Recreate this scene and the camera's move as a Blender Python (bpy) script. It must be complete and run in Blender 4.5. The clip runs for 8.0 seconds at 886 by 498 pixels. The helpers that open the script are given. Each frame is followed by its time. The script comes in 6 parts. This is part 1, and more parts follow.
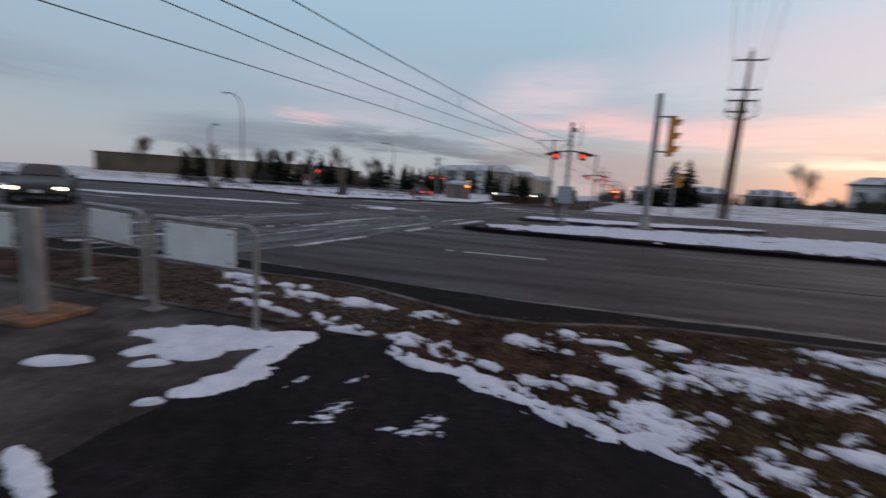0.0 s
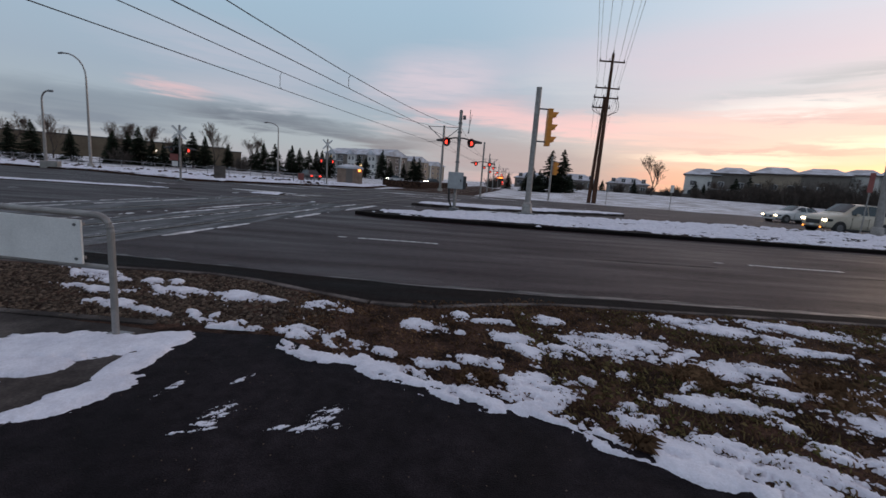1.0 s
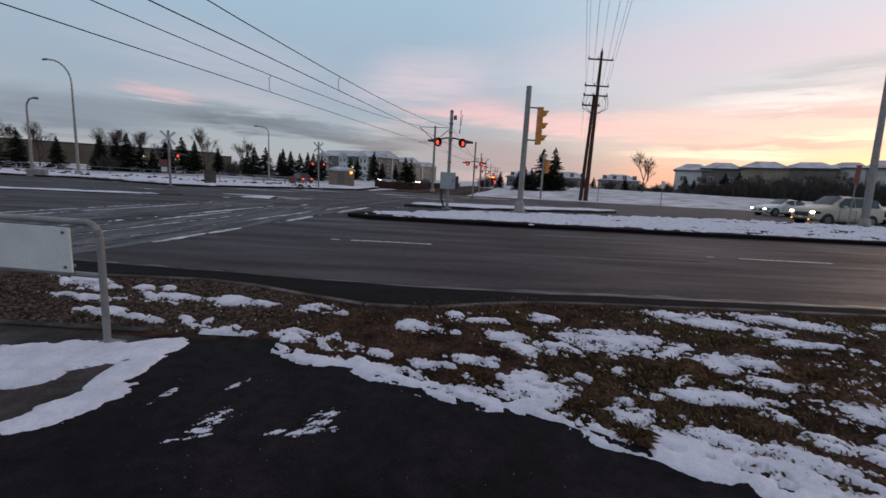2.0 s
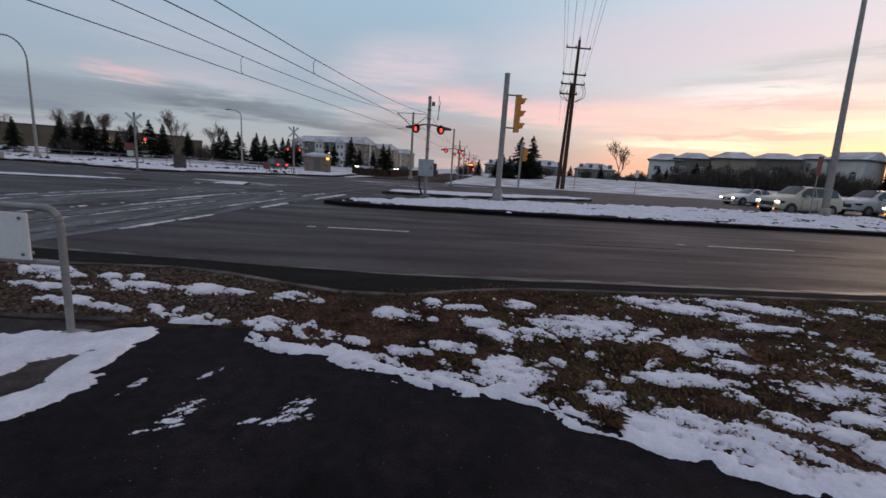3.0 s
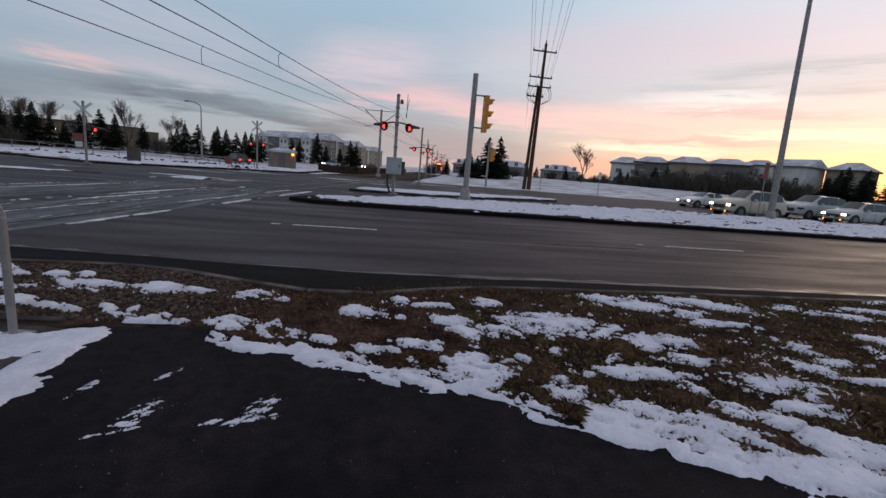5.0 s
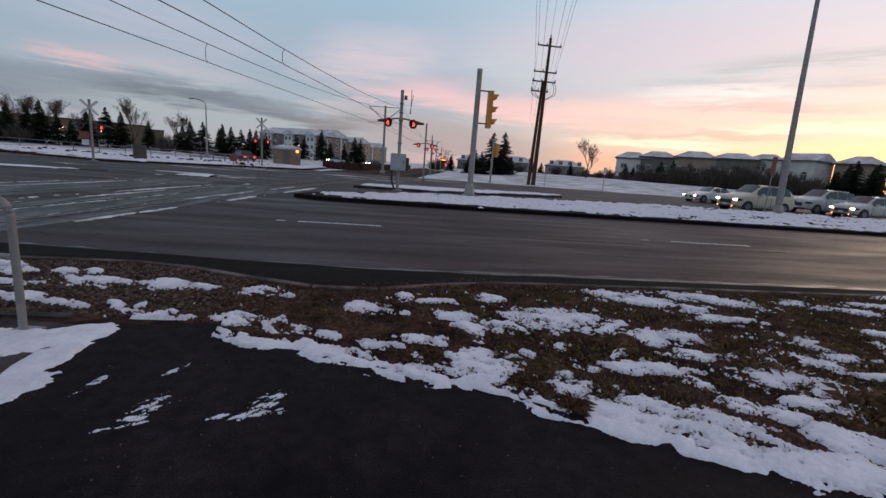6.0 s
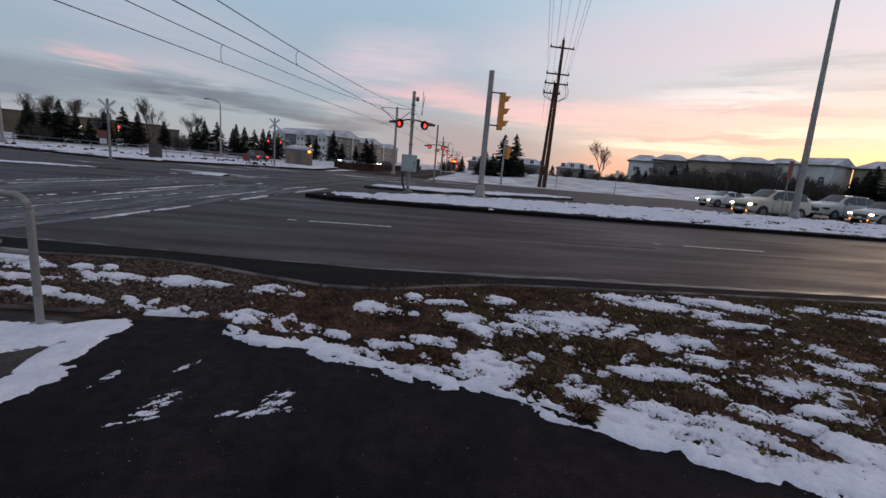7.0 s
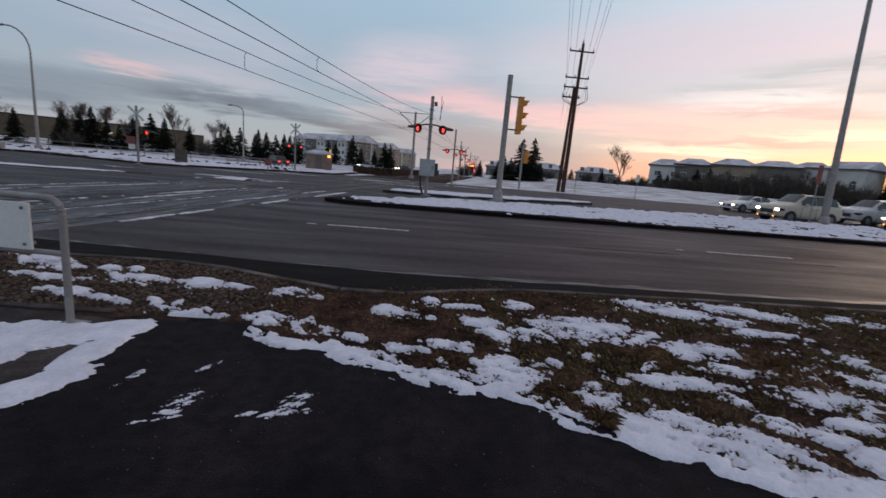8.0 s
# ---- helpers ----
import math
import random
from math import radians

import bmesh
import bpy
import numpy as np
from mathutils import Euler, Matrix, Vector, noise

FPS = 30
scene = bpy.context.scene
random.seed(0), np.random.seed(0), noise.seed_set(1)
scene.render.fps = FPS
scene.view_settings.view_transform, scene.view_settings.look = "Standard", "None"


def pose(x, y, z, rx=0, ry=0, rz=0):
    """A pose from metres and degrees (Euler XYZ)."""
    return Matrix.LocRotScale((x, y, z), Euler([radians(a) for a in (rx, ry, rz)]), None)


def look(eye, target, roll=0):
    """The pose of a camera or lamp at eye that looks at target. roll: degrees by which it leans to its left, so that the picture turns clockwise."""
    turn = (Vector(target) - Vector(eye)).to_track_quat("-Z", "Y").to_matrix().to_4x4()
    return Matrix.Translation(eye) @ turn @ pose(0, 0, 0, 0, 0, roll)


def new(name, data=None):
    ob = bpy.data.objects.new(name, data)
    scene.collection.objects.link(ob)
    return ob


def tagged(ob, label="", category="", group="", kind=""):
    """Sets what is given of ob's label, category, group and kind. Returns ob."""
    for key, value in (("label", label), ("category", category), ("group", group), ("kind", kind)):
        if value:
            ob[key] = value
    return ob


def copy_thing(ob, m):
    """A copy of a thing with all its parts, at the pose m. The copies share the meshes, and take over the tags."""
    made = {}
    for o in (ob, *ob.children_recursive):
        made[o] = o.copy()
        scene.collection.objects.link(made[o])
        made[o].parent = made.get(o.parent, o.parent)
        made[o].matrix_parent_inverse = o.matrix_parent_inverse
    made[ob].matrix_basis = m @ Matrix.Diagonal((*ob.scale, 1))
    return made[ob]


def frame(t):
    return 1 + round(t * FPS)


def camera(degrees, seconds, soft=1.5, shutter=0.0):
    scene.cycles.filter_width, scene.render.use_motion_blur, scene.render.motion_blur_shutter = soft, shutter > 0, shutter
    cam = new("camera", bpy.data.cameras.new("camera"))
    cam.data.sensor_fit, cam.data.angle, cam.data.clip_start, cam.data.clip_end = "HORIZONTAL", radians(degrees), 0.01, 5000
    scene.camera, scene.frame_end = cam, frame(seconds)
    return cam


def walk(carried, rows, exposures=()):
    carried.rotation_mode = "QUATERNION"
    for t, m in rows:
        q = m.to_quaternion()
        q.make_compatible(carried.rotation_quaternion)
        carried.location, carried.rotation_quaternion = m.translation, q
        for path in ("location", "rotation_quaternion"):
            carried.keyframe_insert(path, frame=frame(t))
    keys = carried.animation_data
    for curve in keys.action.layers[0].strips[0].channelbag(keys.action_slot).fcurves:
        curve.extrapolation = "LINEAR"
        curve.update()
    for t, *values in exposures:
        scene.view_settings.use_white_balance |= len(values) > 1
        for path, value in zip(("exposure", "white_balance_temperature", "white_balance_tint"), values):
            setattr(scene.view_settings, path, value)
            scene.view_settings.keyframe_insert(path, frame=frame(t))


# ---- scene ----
# Camera and its walk: held in the hand, turning on the spot
cam = camera(91.66, 8.0, shutter=0.9)
ROWS = [
    (-0.1, -0.012, 0.000, 1.553, 81.80, -3.20, 16.60),
    (0.0, -0.012, 0.000, 1.553, 81.76, -3.40, 14.01),
    (0.5, -0.012, 0.006, 1.561, 81.09, -4.12, 4.25),
    (1.0, -0.007, 0.010, 1.563, 80.70, -4.18, -0.05),
    (1.5, -0.010, 0.009, 1.562, 81.21, -3.38, -0.24),
    (3.0, 0.005, 0.017, 1.554, 79.34, -3.59, -3.92),
    (3.5, 0.002, 0.005, 1.550, 79.21, -4.80, -5.11),
    (4.0, 0.005, -0.009, 1.549, 79.31, -4.68, -7.56),
    (4.5, 0.000, 0.000, 1.550, 79.56, -4.72, -8.13),
    (6.0, 0.003, -0.006, 1.547, 78.94, -4.39, -7.53),
    (6.5, 0.005, -0.002, 1.547, 78.64, -4.62, -6.51),
    (7.0, 0.004, -0.004, 1.546, 79.01, -4.89, -6.12),
    (7.5, 0.003, -0.002, 1.544, 78.95, -5.08, -5.39),
    (8.0, 0.001, -0.003, 1.545, 79.38, -4.84, -3.78),
]
walk(cam, [(t, pose(x, y, z, rx, ry, rz)) for t, x, y, z, rx, ry, rz in ROWS])

# ---------------------------------------------------------------- light
SUN_AZ = 54.0        # degrees east of +y, where the sun has just gone down


def make_world():
    w = bpy.data.worlds.new("dusk_sky")
    scene.world = w
    w.use_nodes = True
    nt = w.node_tree
    nt.nodes.clear()
    N, L = nt.nodes.new, nt.links.new

    def math_node(op, a, b=None, c=None, clamp=False):
        n = N("ShaderNodeMath")
        n.operation, n.use_clamp = op, clamp
        for i, v in enumerate((a, b, c)):
            if v is None:
                continue
            if isinstance(v, (int, float)):
                n.inputs[i].default_value = v
            else:
                L(v, n.inputs[i])
        return n.outputs[0]

    def smooth(v, lo, hi):
        n = N("ShaderNodeMapRange")
        n.interpolation_type = "SMOOTHSTEP"
        L(v, n.inputs[0])
        n.inputs[1].default_value, n.inputs[2].default_value = lo, hi
        return n.outputs[0]

    def ramp(v, stops):
        n = N("ShaderNodeValToRGB")
        L(v, n.inputs[0])
        el = n.color_ramp.elements
        while len(el) < len(stops):
            el.new(0.5)
        for e, (p, c) in zip(el, stops):
            e.position, e.color = p, (*c, 1)
        return n.outputs[0]

    def mix(f, a, b):
        n = N("ShaderNodeMix")
        n.data_type = "RGBA"
        L(f, n.inputs[0]) if not isinstance(f, float) else None
        if isinstance(f, float):
            n.inputs[0].default_value = f
        for i, v in ((6, a), (7, b)):
            if isinstance(v, tuple):
                n.inputs[i].default_value = (*v, 1)
            else:
                L(v, n.inputs[i])
        return n.outputs[2]

    def noise_at(scale, loc, detail, size=1.0, rough=0.55, dist=0.0):
        m = N("ShaderNodeMapping")
        m.inputs["Scale"].default_value = scale
        m.inputs["Location"].default_value = loc
        m.inputs["Rotation"].default_value = (radians(4), radians(-3), 0)
        L(tc.outputs["Generated"], m.inputs[0])
        n = N("ShaderNodeTexNoise")
        n.inputs["Scale"].default_value, n.inputs["Detail"].default_value = size, detail
        n.inputs["Roughness"].default_value, n.inputs["Distortion"].default_value = rough, dist
        L(m.outputs[0], n.inputs["Vector"])
        return n.outputs[0]

    tc = N("ShaderNodeTexCoord")
    sep = N("ShaderNodeSeparateXYZ")
    L(tc.outputs["Generated"], sep.inputs[0])
    x, y, z = sep.outputs
    az = math_node("ARCTAN2", x, y)                       # radians, 0 along +y
    off = math_node("ABSOLUTE", math_node("SUBTRACT", az, radians(SUN_AZ)))
    warm = math_node("SUBTRACT", 1.0, smooth(off, 0.05, 1.0))
    zz = math_node("MAXIMUM", z, 0.0)
    cool = ramp(zz, SKY_COOL)
    hot = ramp(zz, SKY_WARM)
    sky = mix(warm, cool, hot)
    # bearing and height in degrees, both bent by streaky noise so that no cloud has a plain outline
    wob = noise_at((2.2, 2.2, 12.0), (4.0, 1.0, 2.0), 6, 2.0, 0.6, 0.4)
    fine = noise_at((3.0, 3.0, 30.0), (1.7, 9.0, 3.0), 6, 2.4, 0.6, 0.5)
    deg_az = math_node("MULTIPLY_ADD", wob, 8.0, math_node("MULTIPLY_ADD", az, 57.296, -4.0))
    lift = math_node("MULTIPLY_ADD", fine, 3.0, math_node("MULTIPLY_ADD", wob, 1.6, -2.3))
    deg_el = math_node("ADD", lift, math_node("MULTIPLY", math_node("ARCSINE", z), 57.296))
    torn = smooth(fine, 0.34, 0.62)
    for a0, e0, ha, he, slope, colour, strength, tear in CLOUDS:
        u = math_node("SUBTRACT", deg_az, a0)
        v = math_node("SUBTRACT", math_node("MULTIPLY_ADD", u, -slope, deg_el), e0)
        u, v = math_node("MULTIPLY", u, 1.0 / ha), math_node("MULTIPLY", v, 1.0 / he)
        r = math_node("SQRT", math_node("MULTIPLY_ADD", u, u, math_node("MULTIPLY", v, v)))
        f = math_node("MULTIPLY", math_node("SUBTRACT", 1.0, smooth(r, 0.25, 1.25)), strength)
        if tear:
            f = math_node("MULTIPLY", f, math_node("MULTIPLY_ADD", torn, tear, 1.0 - tear))
        sky = mix(f, sky, colour)
    nish = N("ShaderNodeTexSky")
    nish.sky_type = "NISHITA"
    nish.sun_disc = False
    nish.sun_elevation, nish.sun_rotation = radians(1.0), radians(SUN_AZ)
    add = N("ShaderNodeMix")
    add.data_type, add.blend_type = "RGBA", "ADD"
    add.inputs[0].default_value = 0.05
    L(sky, add.inputs[6])
    L(nish.outputs[0], add.inputs[7])
    bg = N("ShaderNodeBackground")
    L(add.outputs[2], bg.inputs[0])
    bg.inputs[1].default_value = SKY_STRENGTH
    out = N("ShaderNodeOutputWorld")
    L(bg.outputs[0], out.inputs[0])


SKY_STRENGTH = 1.0
SKY_COOL = [(0.0, (0.40, 0.40, 0.44)), (0.05, (0.36, 0.42, 0.48)), (0.16, (0.315, 0.395, 0.50)), (0.32, (0.34, 0.475, 0.60)), (0.50, (0.40, 0.55, 0.71)), (1.0, (0.40, 0.265, 0.285))]
SKY_WARM = [(0.0, (1.0, 0.46, 0.22)), (0.03, (1.05, 0.69, 0.40)), (0.065, (1.03, 0.65, 0.49)), (0.12, (0.95, 0.68, 0.63)), (0.20, (0.80, 0.70, 0.74)), (0.34, (0.66, 0.70, 0.79)), (0.52, (0.56, 0.66, 0.78)), (1.0, (0.41, 0.27, 0.29))]
PEACH, ROSE, LILAC, CREAM = (1.02, 0.66, 0.59), (0.90, 0.55, 0.57), (0.69, 0.575, 0.655), (1.15, 0.93, 0.74)
SLATE, MAUVE, PEARL, GOLD = (0.135, 0.170, 0.240), (0.385, 0.33, 0.38), (0.56, 0.61, 0.66), (1.14, 0.83, 0.46)
# clouds: bearing, height, half width, half height (degrees), tilt, colour, strength, how far it is torn
CLOUDS = [
    (30.0, 14.5, 26.0, 4.5, 0.02, LILAC, 0.60, 0.2), (-2.0, 12.0, 10.0, 4.0, 0.10, (0.80, 0.625, 0.69), 0.60, 0.4), (-25.0, 12.0, 14.0, 3.5, -0.05, (0.52, 0.50, 0.60), 0.45, 0.4), (-24.0, 7.9, 11.0, 1.6, -0.03, (0.58, 0.52, 0.60), 0.50, 0.4),
    (42.0, 11.3, 18.0, 2.6, 0.02, PEARL, 0.85, 0.5), (16.0, 12.0, 9.0, 3.0, 0.0, PEARL, 0.45, 0.3),
    (28.0, 7.3, 20.0, 2.0, 0.01, PEACH, 0.80, 0.3), (47.0, 6.6, 13.0, 1.7, 0.0, PEACH, 0.75, 0.2), (14.0, 7.6, 11.0, 1.7, -0.03, ROSE, 0.80, 0.3), (5.0, 8.8, 6.0, 1.8, 0.05, ROSE, 0.75, 0.4), (-1.0, 8.0, 6.0, 1.0, -0.02, ROSE, 0.65, 0.5), (-5.0, 6.2, 7.0, 0.9, 0.0, (0.66, 0.56, 0.60), 0.55, 0.4),
    (50.0, 3.0, 13.0, 1.6, 0.02, GOLD, 0.70, 0.2), (27.0, 2.0, 8.0, 1.2, 0.0, (0.86, 0.42, 0.36), 0.60, 0.1),
    (33.0, 4.4, 11.0, 0.8, 0.02, CREAM, 0.95, 0.4), (47.0, 6.3, 9.0, 0.6, 0.0, CREAM, 0.85, 0.5), (38.0, 9.6, 9.0, 0.9, 0.01, (0.94, 0.90, 0.88), 0.80, 0.5),
    (43.0, 8.3, 11.0, 0.6, 0.0, (0.60, 0.48, 0.51), 0.90, 0.5), (38.0, 5.5, 11.0, 0.5, 0.03, (0.66, 0.47, 0.46), 0.90, 0.5), (30.0, 6.4, 7.0, 0.4, 0.02, (0.80, 0.55, 0.52), 0.70, 0.5),
    (45.0, 12.6, 10.0, 0.8, 0.02, (0.44, 0.48, 0.53), 0.80, 0.6), (36.0, 10.9, 8.0, 0.6, 0.02, (0.46, 0.50, 0.55), 0.70, 0.6), (50.0, 10.4, 7.0, 0.6, 0.02, (0.46, 0.50, 0.55), 0.70, 0.6),
    (8.0, 3.3, 17.0, 2.8, -0.10, MAUVE, 0.90, 0.1), (2.0, 5.6, 9.0, 1.0, -0.05, (0.40, 0.36, 0.41), 0.50, 0.6), (9.0, 0.6, 9.0, 0.9, 0.0, (0.80, 0.52, 0.48), 0.45, 0.2),
    (-32.0, 7.3, 4.5, 0.8, -0.05, (0.84, 0.52, 0.54), 0.70, 0.4), (-39.0, 4.4, 11.0, 2.5, -0.03, (0.18, 0.235, 0.32), 0.95, 0.2), (-22.0, 5.4, 14.0, 1.35, -0.03, SLATE, 1.0, 0.3), (-13.0, 4.4, 7.0, 0.8, -0.06, SLATE, 0.90, 0.5), (-7.5, 3.7, 6.0, 1.0, -0.02, (0.19, 0.195, 0.25), 0.90, 0.3), (-3.0, 4.8, 5.0, 0.5, -0.05, (0.23, 0.23, 0.28), 0.75, 0.5),
    (-75.0, 9.0, 24.0, 3.0, 0.0, SLATE, 0.6, 0.5), (100.0, 9.0, 30.0, 3.0, 0.0, MAUVE, 0.6, 0.5), (160.0, 12.0, 30.0, 4.0, 0.02, SLATE, 0.5, 0.5), (-130.0, 14.0, 26.0, 4.0, -0.02, SLATE, 0.5, 0.5),
]
make_world()
sun = new("sun", bpy.data.lights.new("sun", "SUN"))
sun.data.energy, sun.data.angle, sun.data.color = 0.35, radians(14), (1.0, 0.74, 0.52)
sun.matrix_world = look((60 * math.sin(radians(SUN_AZ)), 60 * math.cos(radians(SUN_AZ)), 6), (0, 0, 0))


# ---------------------------------------------------------------- materials
def material(name, colour, rough=0.8, metal=0.0, other=None, scale=6.0, amount=0.5, fine=60.0, bump=0.15, glow=0.0, glow_colour=None, spread=0.12, rough_var=0.15, dist=0.02, vary=0.0, spec=0.5, grain=0.25, stretch=None, mid=0.0, mid_scale=14.0):
    """A surface of two colours mingled by a broad noise, with fine grain, relief and uneven gloss, at real size."""
    m = bpy.data.materials.new(name)
    m.use_nodes = True
    nt = m.node_tree
    N, L = nt.nodes.new, nt.links.new
    b = nt.nodes["Principled BSDF"]
    tc = N("ShaderNodeTexCoord")
    geo = N("ShaderNodeNewGeometry")
    n1, n2 = N("ShaderNodeTexNoise"), N("ShaderNodeTexNoise")
    for n, s, d in ((n1, scale, 5), (n2, fine, 3)):
        n.inputs["Scale"].default_value, n.inputs["Detail"].default_value = s, d
        L(geo.outputs["Position"], n.inputs["Vector"])
    if stretch:
        mp = N("ShaderNodeMapping")
        mp.inputs["Scale"].default_value, mp.inputs["Rotation"].default_value = stretch[:3], (0, 0, radians(stretch[3]))
        L(geo.outputs["Position"], mp.inputs[0])
        L(mp.outputs[0], n1.inputs["Vector"])
    rg = N("ShaderNodeMapRange")
    L(n1.outputs[0], rg.inputs[0])
    rg.inputs[1].default_value, rg.inputs[2].default_value = 0.5 - spread, 0.5 + spread
    rg.inputs[4].default_value = amount
    mx = N("ShaderNodeMix")
    mx.data_type = "RGBA"
    L(rg.outputs[0], mx.inputs[0])
    o = other or tuple(c * 0.6 for c in colour)
    mx.inputs[6].default_value, mx.inputs[7].default_value = (*colour, 1), (*o, 1)
    g = N("ShaderNodeMapRange")
    L(n2.outputs[0], g.inputs[0])
    g.inputs[1].default_value, g.inputs[2].default_value, g.inputs[3].default_value, g.inputs[4].default_value = 0.3, 0.7, 1 - grain, 1 + grain
    hs = N("ShaderNodeMix")
    hs.data_type, hs.blend_type = "RGBA", "MULTIPLY"
    hs.inputs[0].default_value = 1.0
    L(mx.outputs[2], hs.inputs[6])
    L(g.outputs[0], hs.inputs[7])
    last = hs.outputs[2]
    if mid:
        n3, r3, m3 = N("ShaderNodeTexNoise"), N("ShaderNodeMapRange"), N("ShaderNodeMix")
        n3.inputs["Scale"].default_value, n3.inputs["Detail"].default_value, n3.inputs["Roughness"].default_value = mid_scale, 8, 0.7
        L(geo.outputs["Position"], n3.inputs["Vector"])
        L(n3.outputs[0], r3.inputs[0])
        r3.inputs[1].default_value, r3.inputs[2].default_value, r3.inputs[3].default_value, r3.inputs[4].default_value = 0.32, 0.68, 1 - mid, 1 + mid
        m3.data_type, m3.blend_type = "RGBA", "MULTIPLY"
        m3.inputs[0].default_value = 1.0
        L(last, m3.inputs[6])
        L(r3.outputs[0], m3.inputs[7])
        last = m3.outputs[2]
    if vary:
        oi = N("ShaderNodeNewGeometry")
        vr = N("ShaderNodeMapRange")
        L(oi.outputs["Random Per Island"], vr.inputs[0])
        vr.inputs[3].default_value, vr.inputs[4].default_value = 1 - vary, 1 + vary
        v = N("ShaderNodeMix")
        v.data_type, v.blend_type = "RGBA", "MULTIPLY"
        v.inputs[0].default_value = 1.0
        L(last, v.inputs[6])
        L(vr.outputs[0], v.inputs[7])
        last = v.outputs[2]
    L(last, b.inputs["Base Color"])
    rr = N("ShaderNodeMapRange")
    L(n1.outputs[0], rr.inputs[0])
    rr.inputs[1].default_value, rr.inputs[2].default_value = 0.3, 0.7
    rr.inputs[3].default_value, rr.inputs[4].default_value = max(0.02, rough - rough_var), min(1, rough + rough_var)
    L(rr.outputs[0], b.inputs["Roughness"])
    b.inputs["Metallic"].default_value = metal
    b.inputs["Specular IOR Level"].default_value = spec
    if bump:
        bp = N("ShaderNodeBump")
        bp.inputs["Strength"].default_value, bp.inputs["Distance"].default_value = bump, dist
        L(n2.outputs[0], bp.inputs["Height"])
        L(bp.outputs[0], b.inputs["Normal"])
    if glow:
        b.inputs["Emission Color"].default_value = (*(glow_colour or colour), 1)
        b.inputs["Emission Strength"].default_value = glow
    return m


M = {}
M["asphalt"] = material("asphalt_road", (0.038, 0.0220, 0.0240), 0.56, other=(0.023, 0.0135, 0.0152), scale=1.3, amount=0.8, fine=45, bump=0.6, dist=0.02, spec=0.11, rough_var=0.12, stretch=(0.16, 1.0, 1.0, 0), mid=0.5, mid_scale=6.0, spread=0.22, grain=0.4)
M["asphalt_wet"] = material("asphalt_gutter_wet", (0.0075, 0.0062, 0.0062), 0.85, other=(0.016, 0.0125, 0.012), scale=3.0, amount=0.9, fine=60, bump=0.4, dist=0.012, spec=0.05, stretch=(0.2, 1.0, 1.0, 0), mid=0.4, mid_scale=9.0)
# pale base carries part of the sunset reflected in the wet edge
M["wet_edge"] = material("wet_salted_edge_sheen", (0.080, 0.064, 0.060), 0.45, other=(0.013, 0.010, 0.010), scale=6.0, amount=1.0, fine=60, bump=0.3, dist=0.008, spec=0.25, stretch=(0.25, 2.2, 1.0, 0), mid=0.7, mid_scale=12.0, spread=0.07)
M["path"] = material("asphalt_path", (0.0080, 0.0064, 0.0082), 0.8, other=(0.020, 0.0165, 0.0195), scale=1.3, amount=1.0, fine=130, bump=0.9, dist=0.012, spec=0.06, grain=0.5, mid=0.45, mid_scale=9.0)
M["concrete"] = material("concrete", (0.34, 0.32, 0.30), 0.85, other=(0.20, 0.19, 0.18), scale=1.5, amount=0.9, fine=60, bump=0.2, dist=0.006)
M["kerb_concrete"] = material("worn_kerb_concrete", (0.125, 0.105, 0.097), 0.85, other=(0.04, 0.033, 0.031), scale=2.5, amount=0.9, fine=50, bump=0.3, dist=0.008, spec=0.12, mid=0.35, mid_scale=8.0)
M["concrete_dirty"] = material("concrete_dirty", (0.080, 0.067, 0.062), 0.8, other=(0.026, 0.022, 0.021), scale=1.8, amount=0.9, fine=50, bump=0.25, dist=0.006, spec=0.12, mid=0.3, mid_scale=7.0)
M["panel_deck"] = material("crossing_panel", (0.040, 0.040, 0.043), 0.72, other=(0.165, 0.17, 0.18), scale=2.2, amount=1.0, fine=30, bump=0.2, dist=0.008, spec=0.12, stretch=(1.6, 0.16, 1.0, 11), mid=0.3, mid_scale=4.0, vary=0.25)
M["soil"] = material("soil_dead_grass", (0.074, 0.042, 0.030), 0.95, other=(0.021, 0.0135, 0.0110), scale=4.0, amount=1.0, fine=45, bump=0.9, dist=0.04, spec=0.05, mid=0.55, mid_scale=22.0)
M["field"] = material("field_snow_over_grass", (0.72, 0.74, 0.80), 0.85, other=(0.14, 0.11, 0.085), scale=0.9, amount=0.75, fine=9, bump=0.4, dist=0.08, spread=0.09, stretch=(0.30, 1.0, 1.0, 8), mid=0.12, mid_scale=2.0)
M["snow"] = material("snow", (0.70, 0.715, 0.79), 0.8, other=(0.57, 0.585, 0.66), scale=5, amount=0.8, fine=70, bump=0.3, dist=0.012, spec=0.15, grain=0.07, mid=0.08, mid_scale=18.0)
M["snow_dirty"] = material("snow_dirty", (0.66, 0.67, 0.70), 0.75, other=(0.30, 0.29, 0.29), scale=2.2, amount=0.8, fine=40, bump=0.5, dist=0.03)
M["stone"] = material("mulch_stone", (0.125, 0.092, 0.070), 0.85, other=(0.045, 0.034, 0.027), scale=18, amount=0.9, fine=120, bump=0.3, vary=0.65, spec=0.1)
M["grass_dead"] = material("dead_grass", (0.150, 0.088, 0.050), 0.9, other=(0.062, 0.036, 0.022), scale=2.0, amount=0.9, fine=20, bump=0, vary=0.5, spec=0.05)
M["grass_green"] = material("dull_green_grass", (0.115, 0.100, 0.040), 0.9, other=(0.11, 0.075, 0.038), scale=2.0, amount=0.9, fine=20, bump=0, vary=0.5, spec=0.05)
M["paint_white"] = material("road_paint_white", (0.55, 0.55, 0.55), 0.7, other=(0.22, 0.22, 0.22), scale=9, amount=0.9, fine=80, bump=0.1)
